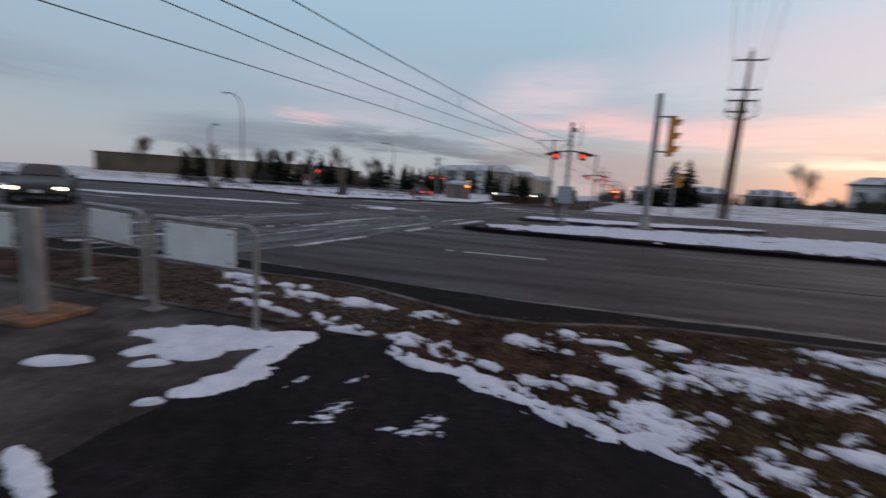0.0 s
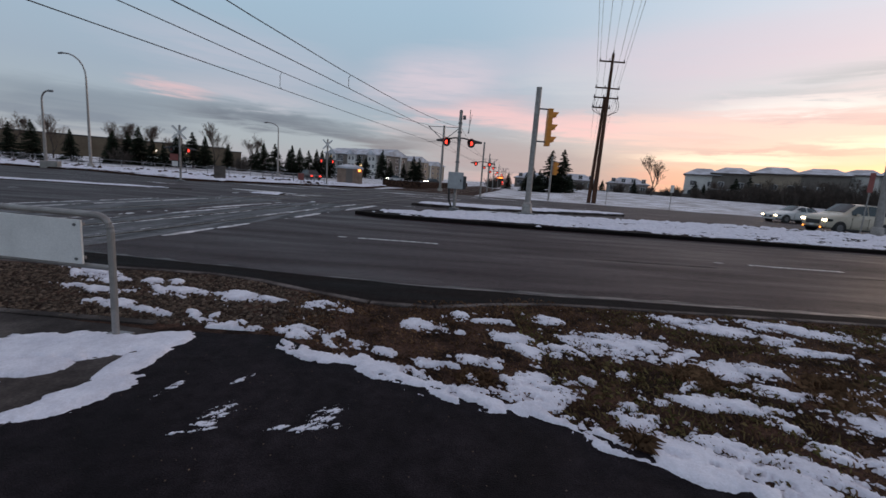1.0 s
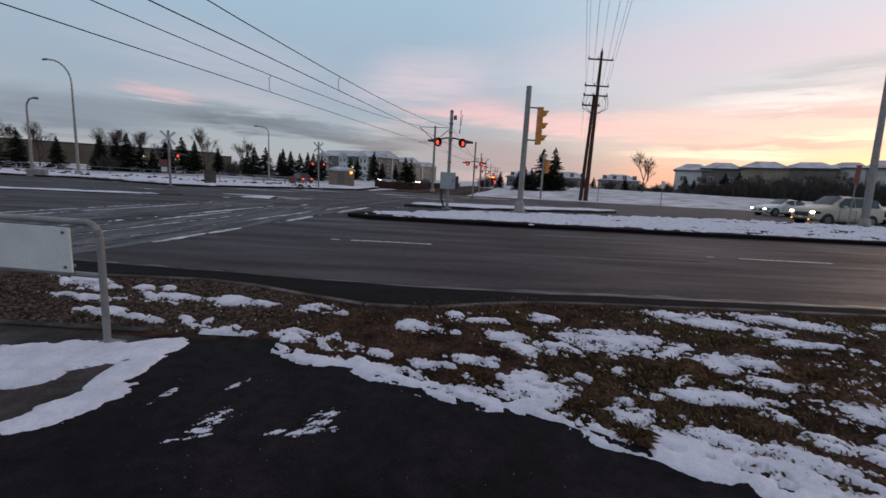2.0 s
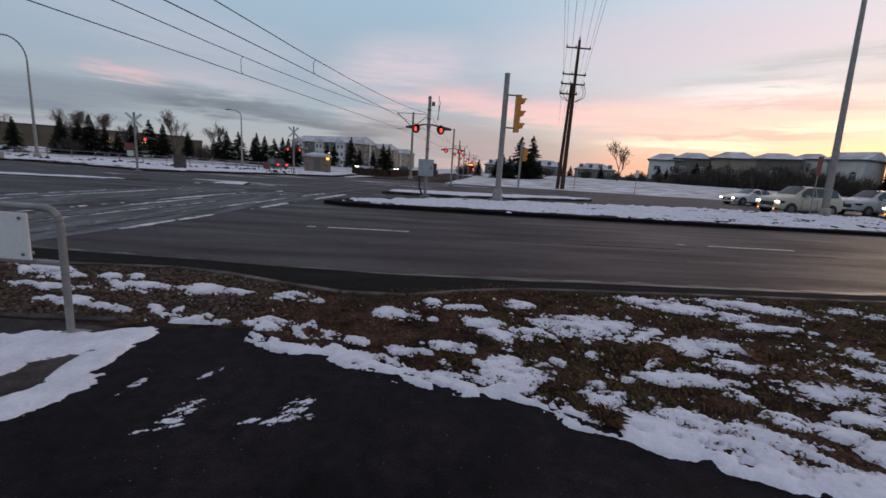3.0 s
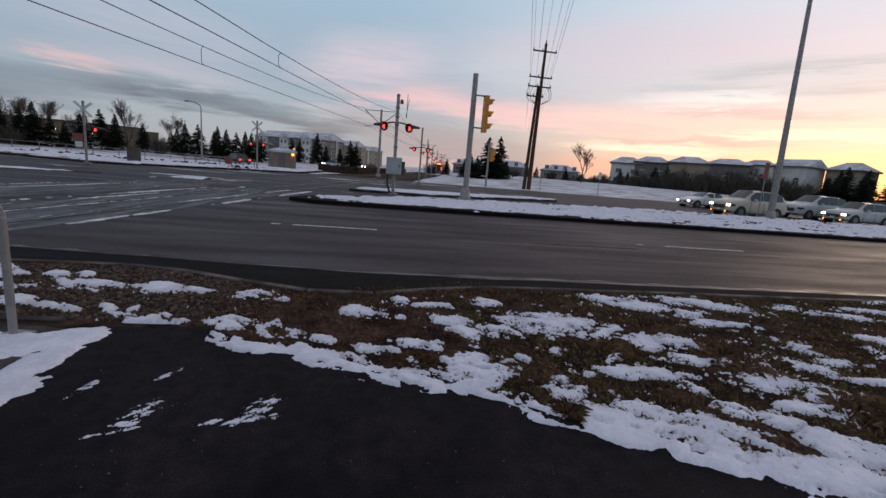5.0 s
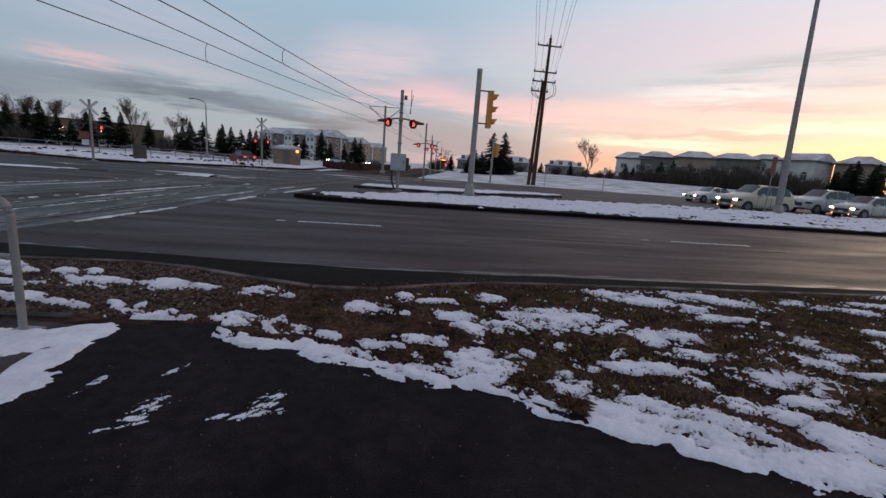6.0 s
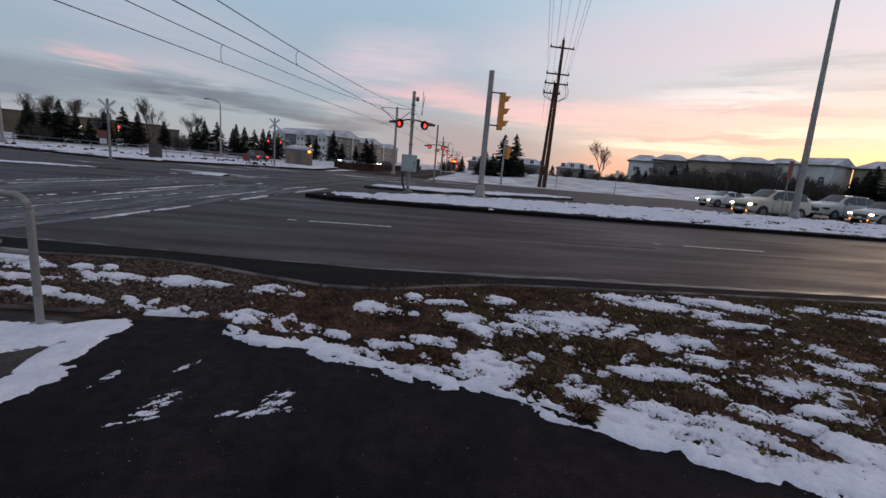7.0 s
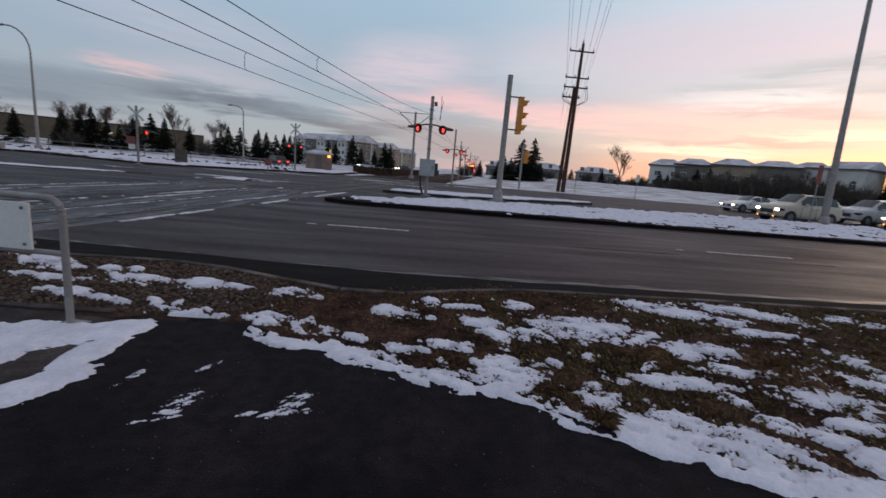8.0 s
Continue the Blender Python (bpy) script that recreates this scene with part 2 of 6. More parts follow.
M["galv"] = material("galvanised_steel", (0.29, 0.275, 0.265), 0.5, 0.4, other=(0.21, 0.198, 0.19), scale=7, amount=0.7, fine=50, bump=0.05, grain=0.07)
M["galv_dark"] = material("weathered_steel", (0.20, 0.20, 0.21), 0.55, 0.4, other=(0.13, 0.13, 0.13), scale=7, amount=0.7, fine=50, bump=0.05, grain=0.07)
M["sign_back"] = material("sign_board_white", (0.70, 0.69, 0.68), 0.45, other=(0.58, 0.57, 0.56), scale=4, amount=0.6, fine=70, bump=0.02, grain=0.07)
M["yellow"] = material("signal_yellow", (0.62, 0.23, 0.022), 0.5, other=(0.46, 0.165, 0.016), scale=8, amount=0.5, fine=50, bump=0.02, grain=0.07)
M["black"] = material("black_metal", (0.022, 0.022, 0.024), 0.5, other=(0.035, 0.033, 0.033), scale=8, amount=0.6, fine=60, bump=0.03, grain=0.07)
M["rubber"] = material("black_rubber", (0.020, 0.020, 0.020), 0.85, other=(0.035, 0.034, 0.033), scale=12, amount=0.6, fine=90, bump=0.1)
M["wire"] = material("dark_wire", (0.05, 0.045, 0.045), 0.6, 0.3, scale=8, fine=60, bump=0)
M["wood_pole"] = material("creosoted_wood_pole", (0.052, 0.025, 0.016), 0.85, other=(0.10, 0.046, 0.027), scale=4, amount=0.7, fine=40, bump=0.3, spec=0.3)
M["cabinet"] = material("grey_painted_cabinet", (0.34, 0.36, 0.37), 0.55, other=(0.27, 0.28, 0.29), scale=6, amount=0.6, fine=60, bump=0.04, grain=0.07)
M["rust"] = material("rusty_steel", (0.22, 0.10, 0.045), 0.85, other=(0.11, 0.055, 0.03), scale=8, amount=0.9, fine=70, bump=0.2)
M["rail"] = material("rail_steel", (0.11, 0.10, 0.10), 0.45, 0.6, other=(0.06, 0.05, 0.045), scale=5, amount=0.7, fine=60, bump=0.05)
M["red_on"] = material("lit_red_lamp", (0.9, 0.06, 0.03), 0.4, glow=2.6, glow_colour=(1.0, 0.05, 0.028), bump=0)
M["red_off"] = material("red_lens", (0.16, 0.012, 0.010), 0.3, bump=0)
M["red_sign"] = material("red_white_sign", (0.24, 0.065, 0.055), 0.5, other=(0.18, 0.05, 0.045), scale=6, fine=50, bump=0.02, grain=0.07)
M["amber_on"] = material("lit_amber_sign", (1.0, 0.42, 0.05), 0.4, glow=4.0, glow_colour=(1.0, 0.28, 0.04), bump=0)
M["head_on"] = material("lit_headlamp", (1.0, 0.92, 0.75), 0.3, glow=9.0, glow_colour=(1.0, 0.80, 0.50), bump=0)
M["lamp_white"] = material("lit_white_lamp", (1.0, 0.95, 0.85), 0.3, glow=12.0, glow_colour=(1.0, 0.90, 0.72), bump=0)
M["glass"] = material("dark_glass", (0.018, 0.020, 0.024), 0.08, other=(0.03, 0.033, 0.04), scale=3, amount=0.5, fine=20, bump=0, rough_var=0.04, grain=0.07)
M["glass_house"] = material("house_window_glass", (0.05, 0.055, 0.065), 0.12, other=(0.09, 0.09, 0.10), scale=0.7, amount=0.8, fine=8, bump=0, rough_var=0.05)
M["window_lit"] = material("lit_window", (1.0, 0.75, 0.42), 0.4, glow=1.6, glow_colour=(1.0, 0.66, 0.30), bump=0)
M["trunk"] = material("bark", (0.070, 0.052, 0.042), 0.95, other=(0.035, 0.027, 0.022), scale=6, amount=0.9, fine=40, bump=0.5)
M["twig"] = material("bare_twigs", (0.115, 0.085, 0.070), 0.95, other=(0.07, 0.052, 0.044), scale=3, amount=0.9, fine=30, bump=0, spec=0.1)
M["needles"] = material("spruce_needles", (0.016, 0.022, 0.014), 0.95, other=(0.028, 0.033, 0.022), scale=1.2, amount=0.9, fine=20, bump=0, vary=0.4, spec=0.05)
M["bush"] = material("bare_bush", (0.095, 0.074, 0.062), 0.95, other=(0.055, 0.045, 0.038), scale=1.2, amount=0.9, fine=12, bump=0, vary=0.4)
M["brown_wall"] = material("brown_clad_wall", (0.135, 0.105, 0.075), 0.9, other=(0.105, 0.08, 0.058), scale=0.25, amount=0.9, fine=3, bump=0.1, spec=0.1, grain=0.1)
M["stucco"] = material("beige_stucco", (0.31, 0.255, 0.20), 0.9, other=(0.25, 0.205, 0.165), scale=0.6, amount=0.8, fine=12, bump=0.15, spec=0.15, grain=0.07)
M["stucco_grey"] = material("grey_stucco", (0.17, 0.150, 0.135), 0.9, other=(0.13, 0.115, 0.105), scale=0.6, amount=0.8, fine=12, bump=0.15, spec=0.15, grain=0.07)
M["stucco_white"] = material("pale_siding", (0.58, 0.565, 0.54), 0.85, other=(0.48, 0.465, 0.445), scale=0.6, amount=0.8, fine=12, bump=0.12, spec=0.2, grain=0.07)
M["trim_white"] = material("white_trim", (0.60, 0.60, 0.60), 0.6, other=(0.5, 0.5, 0.5), scale=3, amount=0.5, fine=30, bump=0.02, grain=0.07)
M["roof_snow"] = material("snowy_shingles", (0.56, 0.58, 0.63), 0.85, other=(0.26, 0.25, 0.26), scale=0.45, amount=0.7, fine=6, bump=0.25, dist=0.04, spread=0.14, spec=0.15, grain=0.12)
M["fence_wood"] = material("grey_wood_fence", (0.10, 0.085, 0.075), 0.9, other=(0.06, 0.05, 0.045), scale=1.5, amount=0.9, fine=20, bump=0.2)
M["brick_hut"] = material("tan_brick", (0.24, 0.17, 0.13), 0.9, other=(0.17, 0.12, 0.095), scale=2.5, amount=0.9, fine=20, bump=0.3)
M["train_red"] = material("train_red_paint", (0.46, 0.035, 0.030), 0.32, other=(0.38, 0.03, 0.026), scale=1.0, amount=0.5, fine=20, bump=0, grain=0.07)
M["train_white"] = material("train_white_paint", (0.62, 0.58, 0.54), 0.35, other=(0.54, 0.50, 0.47), scale=1.0, amount=0.5, fine=20, bump=0, grain=0.07)
M["train_grey"] = material("train_grey_skirt", (0.20, 0.165, 0.13), 0.5, other=(0.13, 0.11, 0.09), scale=1.2, amount=0.6, fine=20, bump=0.03, grain=0.07)
M["car_white"] = material("white_car_paint", (0.64, 0.635, 0.63), 0.28, other=(0.54, 0.53, 0.52), scale=2.0, amount=0.6, fine=40, bump=0, rough_var=0.1, grain=0.05)
M["car_gold"] = material("pale_gold_car_paint", (0.50, 0.45, 0.365), 0.28, other=(0.42, 0.375, 0.30), scale=2.0, amount=0.6, fine=40, bump=0, rough_var=0.1, grain=0.05)
M["car_silver"] = material("silver_car_paint", (0.46, 0.455, 0.455), 0.26, other=(0.38, 0.375, 0.37), scale=2.0, amount=0.6, fine=40, bump=0, rough_var=0.1, grain=0.05)
M["car_red"] = material("red_pickup_paint", (0.35, 0.03, 0.025), 0.3, other=(0.27, 0.03, 0.025), scale=2.0, amount=0.6, fine=40, bump=0, rough_var=0.1, grain=0.07)
M["rim"] = material("alloy_rim", (0.20, 0.20, 0.21), 0.4, 0.6, other=(0.12, 0.12, 0.12), scale=9, amount=0.6, fine=60, bump=0, grain=0.07)


# ---------------------------------------------------------------- mesh helpers
def part(name, bm, mat, parent=None, label="", smooth=False):
    """Link a bmesh as one mesh object, under a thing or a part if given."""
    me = bpy.data.meshes.new(name)
    bm.to_mesh(me)
    bm.free()
    me.materials.append(M[mat] if isinstance(mat, str) else mat)
    if smooth:
        for p in me.polygons:
            p.use_smooth = True
    ob = new(name, me)
    if parent is not None:
        ob.parent = parent
    if label:
        ob["label"] = label
    return ob


def thing(name, label, category, m=None, group="", kind=""):
    ob = new(name)
    ob.empty_display_size = 0.2
    if m is not None:
        ob.matrix_basis = m
    return tagged(ob, label, category, group, kind)


def box(bm, x0, x1, y0, y1, z0, z1, bevel=0.0):
    r = bmesh.ops.create_cube(bm, size=1.0, matrix=Matrix.LocRotScale(((x0 + x1) / 2, (y0 + y1) / 2, (z0 + z1) / 2), None, (abs(x1 - x0), abs(y1 - y0), abs(z1 - z0))))
    if bevel:
        edges = list({e for v in r["verts"] for e in v.link_edges})
        bmesh.ops.bevel(bm, geom=edges, offset=bevel, segments=2, affect="EDGES", profile=0.5)
    return bm


def a_box(*a, bevel=0.0):
    return box(bmesh.new(), *a, bevel=bevel)


def tube(bm, pts, radii, sides=10, caps=True):
    """A round bar along points, with a radius at each."""
    rings = []
    up = Vector((0.31, 0.17, 0.93)).normalized()
    pts = [Vector(p) for p in pts]
    for i, p in enumerate(pts):
        d = (pts[min(i + 1, len(pts) - 1)] - pts[max(i - 1, 0)]).normalized()
        u = d.cross(up)
        u = u.normalized() if u.length > 1e-4 else d.orthogonal().normalized()
        v = d.cross(u)
        r = radii[i] if isinstance(radii, (list, tuple)) else radii
        rings.append([bm.verts.new(p + r * (math.cos(a) * u + math.sin(a) * v)) for a in (2 * math.pi * k / sides for k in range(sides))])
    for a, b in zip(rings, rings[1:]):
        for k in range(sides):
            bm.faces.new((a[k], a[(k + 1) % sides], b[(k + 1) % sides], b[k]))
    if caps:
        bm.faces.new(rings[0][::-1])
        bm.faces.new(rings[-1])
    return bm


def a_tube(pts, radii, sides=10):
    return tube(bmesh.new(), pts, radii, sides)


def slab(points, z0, z1, bevel=0.0):
    """A flat plate with the outline given, from z0 up to z1."""
    bm = bmesh.new()
    f = bm.faces.new([bm.verts.new((x, y, z0)) for x, y in points])
    if f.normal.z < 0:
        f.normal_flip()
    f.normal_update()
    if f.normal.z < 0:
        f.normal_flip()
    r = bmesh.ops.extrude_face_region(bm, geom=[f])
    top = [v for v in r["geom"] if isinstance(v, bmesh.types.BMVert)]
    for v in top:
        v.co.z = z1
    if bevel:
        edges = [e for e in bm.edges if all(abs(v.co.z - z1) < 1e-6 for v in e.verts)]
        bmesh.ops.bevel(bm, geom=edges, offset=bevel, segments=2, affect="EDGES", profile=0.5)
    bmesh.ops.recalc_face_normals(bm, faces=bm.faces[:])
    return bm


def sheet(x0, x1, y0, y1, nx, ny, height, keep=None):
    """A grid over a rectangle; height(x, y) gives z, keep(x, y) leaves cells out."""
    xs, ys = np.linspace(x0, x1, nx + 1), np.linspace(y0, y1, ny + 1)
    verts = [(float(a), float(b), height(float(a), float(b))) for b in ys for a in xs]
    faces = []
    for j in range(ny):
        for i in range(nx):
            k = j * (nx + 1) + i
            if keep is None or keep(verts[k], verts[k + nx + 2]):
                faces.append((k, k + 1, k + nx + 2, k + nx + 1))
    return verts, faces


def mesh_ob(name, verts, faces, mat, parent=None, smooth=False):
    me = bpy.data.meshes.new(name)
    me.from_pydata(verts, [], faces)
    me.update()
    me.materials.append(M[mat])
    if smooth:
        for p in me.polygons:
            p.use_smooth = True
    ob = new(name, me)
    if parent is not None:
        ob.parent = parent
    return ob


def fbm(x, y, s, o=4, seed=0.0, hurst=0.9):
    return noise.fractal(Vector((x * s + seed, y * s - seed, seed * 0.37)), hurst, 2.1, o)


def snow_sheet(name, label, x0, x1, y0, y1, res, field, z0, hmax, mat="snow"):
    """Thin snow that lies where field(x, y) is above nought, thicker towards its middle."""
    def h(x, y):
        f = field(x, y)
        return z0 + (hmax * math.tanh(4.5 * f) * (0.8 + 0.3 * fbm(x, y, 3.0, 3, 2.0)) if f > 0 else max(-0.03, 0.12 * f))
    v, f = sheet(x0, x1, y0, y1, int((x1 - x0) / res), int((y1 - y0) / res), h)
    f = [q for q in f if max(v[k][2] for k in q) > z0]
    used = sorted({k for q in f for k in q})
    idx = {k: i for i, k in enumerate(used)}
    ob = mesh_ob(name, [v[k] for k in used], [tuple(idx[k] for k in q) for q in f], mat, smooth=True)
    return tagged(ob, label, "snow", kind="stuff")


def patches(rows):
    """Rows of centre and two half axes; gives a function that is 1 in a patch's middle and falls to nought at its rim."""
    inv = []
    for cx, cy, ax, ay, bx, by in rows:
        d = ax * by - ay * bx
        inv.append((cx, cy, by / d, -bx / d, -ay / d, ax / d))

    def f(x, y):
        best = -2.0
        for cx, cy, a, b, c, d in inv:
            dx, dy = x - cx, y - cy
            if abs(dx) > 2.0 or abs(dy) > 2.0:
                continue
            q = 1.0 - math.hypot(a * dx + b * dy, c * dx + d * dy)
            if q > best:
                best = q
        return best
    return f


# ---------------------------------------------------------------- the ground and the roads
ZB = 0.08                       # verge and path lie a low kerb above the road


def kerb_y(x):
    """The near kerb: straight, with a bay where it is cut back."""
    return 5.36 + 0.016 * x + 0.4 / (1 + math.exp(min(60.0, (x + 2.2) * 4.0))) - 0.5 * math.exp(-((x + 0.3) / 1.1) ** 2) + 0.01 * math.sin(x * 1.7)


def track_x(y, off=0.0):
    """The running line of the right-hand track, or of a line beside it."""
    return -5.85 + 0.195 * (y - 15) + off


def ground_z(x, y):
    rise = 1.3 * max(0.0, min(1.0, (y - 46) / 60)) * max(0.0, min(1.0, (x - 8 - 0.05 * y) / 25))
    berm = 0.5 * max(0.0, min(1.0, (y - 50) / 30)) * max(0.0, min(1.0, (-x - 14) / 20))
    return -0.05 + rise + berm + (0.12 * fbm(x, y, 0.12, 3) if y > 47 else 0.0)


v1, f1 = sheet(-420, 420, -160, 700, 140, 144, ground_z)
ground = tagged(mesh_ob("ground", v1, f1, "field", smooth=True), "snow-dusted open ground with dead grass", "ground", kind="structure")

xs = [-130 + 2.0 * i for i in range(61)] + [-8 + 0.2 * i for i in range(1, 111)] + [14 + 4 * i for i in range(1, 42)]
rv, rf = [], []
for x in xs:
    rv += [(x, kerb_y(x), 0.0), (x, 6.5, 0.0), (x, 46.0 + 0.4 * fbm(x, 3, 0.1, 2), 0.0)]
for i in range(len(xs) - 1):
    a = 3 * i
    rf += [(a, a + 3, a + 4, a + 1), (a + 1, a + 4, a + 5, a + 2)]
road = tagged(mesh_ob("road", rv, rf, "asphalt"), "worn dark asphalt roadway with damp patches", "road", kind="structure")

# damp gutter strip along the kerb, then a paler salted edge, sky sheen in its colour
gv, gf, ev, ef = [], [], [], []
gx = [-60 + 0.25 * i for i in range(480)]
for x in gx:
    gv += [(x, kerb_y(x) + 0.005, 0.004), (x, max(kerb_y(x) + 0.05, 6.04) + 0.05 * fbm(x, 1, 0.8, 3) + min(0.7, 0.13 * max(0, -x)), 0.004)]
    w = max(-0.06, -0.01 + 0.045 * fbm(x, 4, 1.3, 6, 0.0, 0.3))
    ev += [(x, 6.06 + 0.06 * fbm(x, 1, 0.8, 3) + min(0.7, 0.13 * max(0, -x)), 0.0045), (x, 6.24 + 2.2 * w - min(0.12, 0.05 * max(0, 1.5 - x)) + min(0.7, 0.13 * max(0, -x)), 0.0045)]
for i in range(len(gx) - 1):
    a = 2 * i
    gf.append((a, a + 2, a + 3, a + 1))
    ef.append((a, a + 2, a + 3, a + 1))
gutter = tagged(mesh_ob("gutter", gv, gf, "asphalt_wet"), "wet dark gutter along the kerb", "gutter", kind="structure")
edge_line = tagged(mesh_ob("trim", ev, ef, "wet_edge"), "pale salted wet edge of the asphalt with sky sheen in its colour", "road edge", kind="structure")


def kerb_run(name, label, line, width, z0, z1, mat="concrete"):
    """A kerb of short cast stretches along a line of points, outer edge first."""
    root = thing(name, label, "kerb", kind="structure")
    for i in range(len(line) - 1):
        (ax, ay), (bx, by) = line[i], line[i + 1]
        d = Vector((bx - ax, by - ay)).normalized()
        n = Vector((-d.y, d.x)) * width
        g = d * 0.006
        pts = [(ax + g.x, ay + g.y), (bx - g.x, by - g.y), (bx - g.x - n.x, by - g.y - n.y), (ax + g.x - n.x, ay + g.y - n.y)]
        part("kerb_stretch", slab(pts, z0, z1, 0.015), mat, root)
    return root


kerb_run("kerb_near", "low worn concrete kerb between verge and road", [(-24 + 0.75 * i, kerb_y(-24 + 0.75 * i)) for i in range(81)], 0.10, -0.04, ZB + 0.012, "kerb_concrete")

# the verge, the asphalt path and the concrete pad, with wavering edges
vx = [-70 + 2.0 * i for i in range(30)] + [-10 + 0.25 * i for i in range(1, 101)] + [15 + 2 * i for i in range(1, 30)]
vv, vf = [], []
for x in vx:
    vv += [(x, -40.0, ZB), (x, 0.0, ZB), (x, kerb_y(x) - 0.099, ZB)]
for i in range(len(vx) - 1):
    a = 3 * i
    vf += [(a, a + 3, a + 4, a + 1), (a + 1, a + 4, a + 5, a + 2)]
verge = tagged(mesh_ob("verge", vv, vf, "soil"), "bare brown verge of soil and dead grass", "verge", kind="structure")


def wavy(points, amp, step=0.08, seed=1.0):
    """An outline with small irregular bays between its corners."""
    out = []
    for (ax, ay), (bx, by) in zip(points, points[1:] + points[:1]):
        n = max(1, min(60, int(math.hypot(bx - ax, by - ay) / step)))
        for k in range(n):
            x, y = ax + (bx - ax) * k / n, ay + (by - ay) * k / n
            out.append((x + amp * fbm(x, y, 1.6, 4, seed), y + amp * fbm(x, y, 1.6, 4, seed + 7)))
    return out


tagged(part("path", slab(wavy([(-2.1, 3.62), (-1.3, 3.62), (-0.6, 3.2), (0.7, 2.62), (2.6, 1.55), (7.0, -0.9), (7.0, -9.0), (-2.4, -9.0), (-2.35, 1.2)], 0.07), 0.02, ZB + 0.006), "path"), "dark asphalt footpath with grit", "path", kind="structure")
tagged(part("pavement", slab(wavy([(-9.5, 3.9), (-3.5, 3.72), (-2.06, 3.55), (-2.3, 1.2), (-2.35, -9), (-9.5, -9)], 0.03, seed=4.0), 0.02, ZB + 0.005), "concrete_dirty"), "stained grey concrete pad beside the path", "pavement", kind="structure")
tagged(part("pavement_edge", slab([(-9.5, 4.02), (-2.5, 3.80), (-2.5, 3.70), (-9.5, 3.92)], 0.02, ZB + 0.016, 0.006), "concrete_dirty"), "low grey concrete edging of the pad", "edging", kind="structure")

# medians and islands: real steps with kerbs
MEDIAN = [(-3.2, 16.2), (-2.3, 15.6), (2.0, 15.4), (60.0, 15.6), (140.0, 15.8), (140.0, 26.0), (27.0, 25.6), (17.0, 25.0), (8.5, 22.4), (2.0, 20.3), (-1.3, 18.3), (-2.9, 17.0)]
ISLAND = [(-1.6, 23.6), (2.2, 23.3), (11.8, 27.6), (12.2, 28.6), (1.6, 26.2), (-1.2, 25.0)]
LEFT_STRIP = [(-13.4, 23.4), (-16.0, 23.2), (-24.0, 21.6), (-60.0, 20.6), (-60.0, 18.9), (-24.0, 20.0), (-16.0, 21.9)]
LEFT_FAR = [(-60.0, 47.0), (-60.0, 33.0), (-30.0, 37.2), (-19.0, 33.0), (-12.0, 40.5), (-7.5, 44.5), (-7.0, 56.0)]
for nm, outline, lab in (("median", MEDIAN, "raised earth median with a dark worn kerb"), ("traffic_island", ISLAND, "narrow raised traffic island with kerb"),
                         ("traffic_island", LEFT_STRIP, "long low traffic island with kerb"), ("far_verge", LEFT_FAR, "raised far verge beside the tracks")):
    tagged(part(nm, slab(outline, -0.04, 0.14, 0.03) if outline is not LEFT_STRIP else slab(outline, -0.04, 0.03, 0.01), "asphalt_wet" if nm == "median" else "soil" if nm == "far_verge" else "concrete_dirty"), lab, nm.replace("_", " "), kind="structure")


def inside(outline):
    """Signed distance to an outline's edge, above nought inside."""
    seg = list(zip(outline, outline[1:] + outline[:1]))

    def f(x, y):
        d, odd = 1e9, False
        for (ax, ay), (bx, by) in seg:
            ux, uy = bx - ax, by - ay
            t = max(0.0, min(1.0, ((x - ax) * ux + (y - ay) * uy) / (ux * ux + uy * uy)))
            d = min(d, (x - ax - t * ux) ** 2 + (y - ay - t * uy) ** 2)
            if (ay > y) != (by > y) and x < ux * (y - ay) / uy + ax:
                odd = not odd
        return math.sqrt(d) if odd else -math.sqrt(d)
    return f


m_in, i_in, l_in, f_in = inside(MEDIAN), inside(ISLAND), inside(LEFT_STRIP), inside(LEFT_FAR)
def median_field(x, y):
    edge = m_in(x, y)
    if edge < -0.4:
        return -1.0
    streaks = 0.55 * fbm(x * 0.45, y * 1.5, 0.9, 5) + 0.55 * fbm(x * 0.5, y * 1.5, 2.0, 6, 3.0, 0.3)
    return min(0.12, (edge - 0.55 - 0.3 * fbm(x, y, 0.3, 3, 6.0)) * 1.2) + streaks - 0.03 - 0.20 * max(0.0, min(1.0, (x - 6) / 12))


snow_sheet("median_snow", "trodden dirty snow on the median", -3.4, 44, 15.3, 26.2, 0.11, median_field, 0.145, 0.10, "snow")
snow_sheet("island_snow", "crusted snow on the traffic island", -2, 12.6, 23, 29, 0.12, lambda x, y: (i_in(x, y) - 0.15) * 2 + 0.6 * fbm(x * 0.6, y, 1.0, 5) + 0.05, 0.145, 0.07)
snow_sheet("strip_snow", "crusted snow on the long traffic island", -60, -9, 17.5, 26, 0.2, lambda x, y: max((l_in(x, y) - 0.3) * 1.5, 0.8 - math.hypot((x + 9.6) / 1.6, (y - 24.6) / 0.7)) + 0.5 * fbm(x * 0.5, y * 1.5, 0.6, 5), 0.034, 0.06)
snow_sheet("far_verge_snow", "patchy snow on the far verge", -60, -6.5, 32, 57, 0.22, lambda x, y: min(0.2, (f_in(x, y) - 0.4)) - 0.22 + 0.6 * fbm(x * 0.4, y * 1.5, 0.5, 5) + 0.5 * fbm(x * 0.5, y * 1.2, 1.6, 5, 4.0, 0.3), 0.145, 0.10)
snow_sheet("road_slush", "thin trodden slush left on the roadway", -30, 12, 16, 46, 0.16, lambda x, y: 1.0 * fbm(x * 0.4 + 0.08 * y, y * 1.8, 0.3, 5, 3.0) - 0.60, 0.004, 0.012, "snow_dirty")


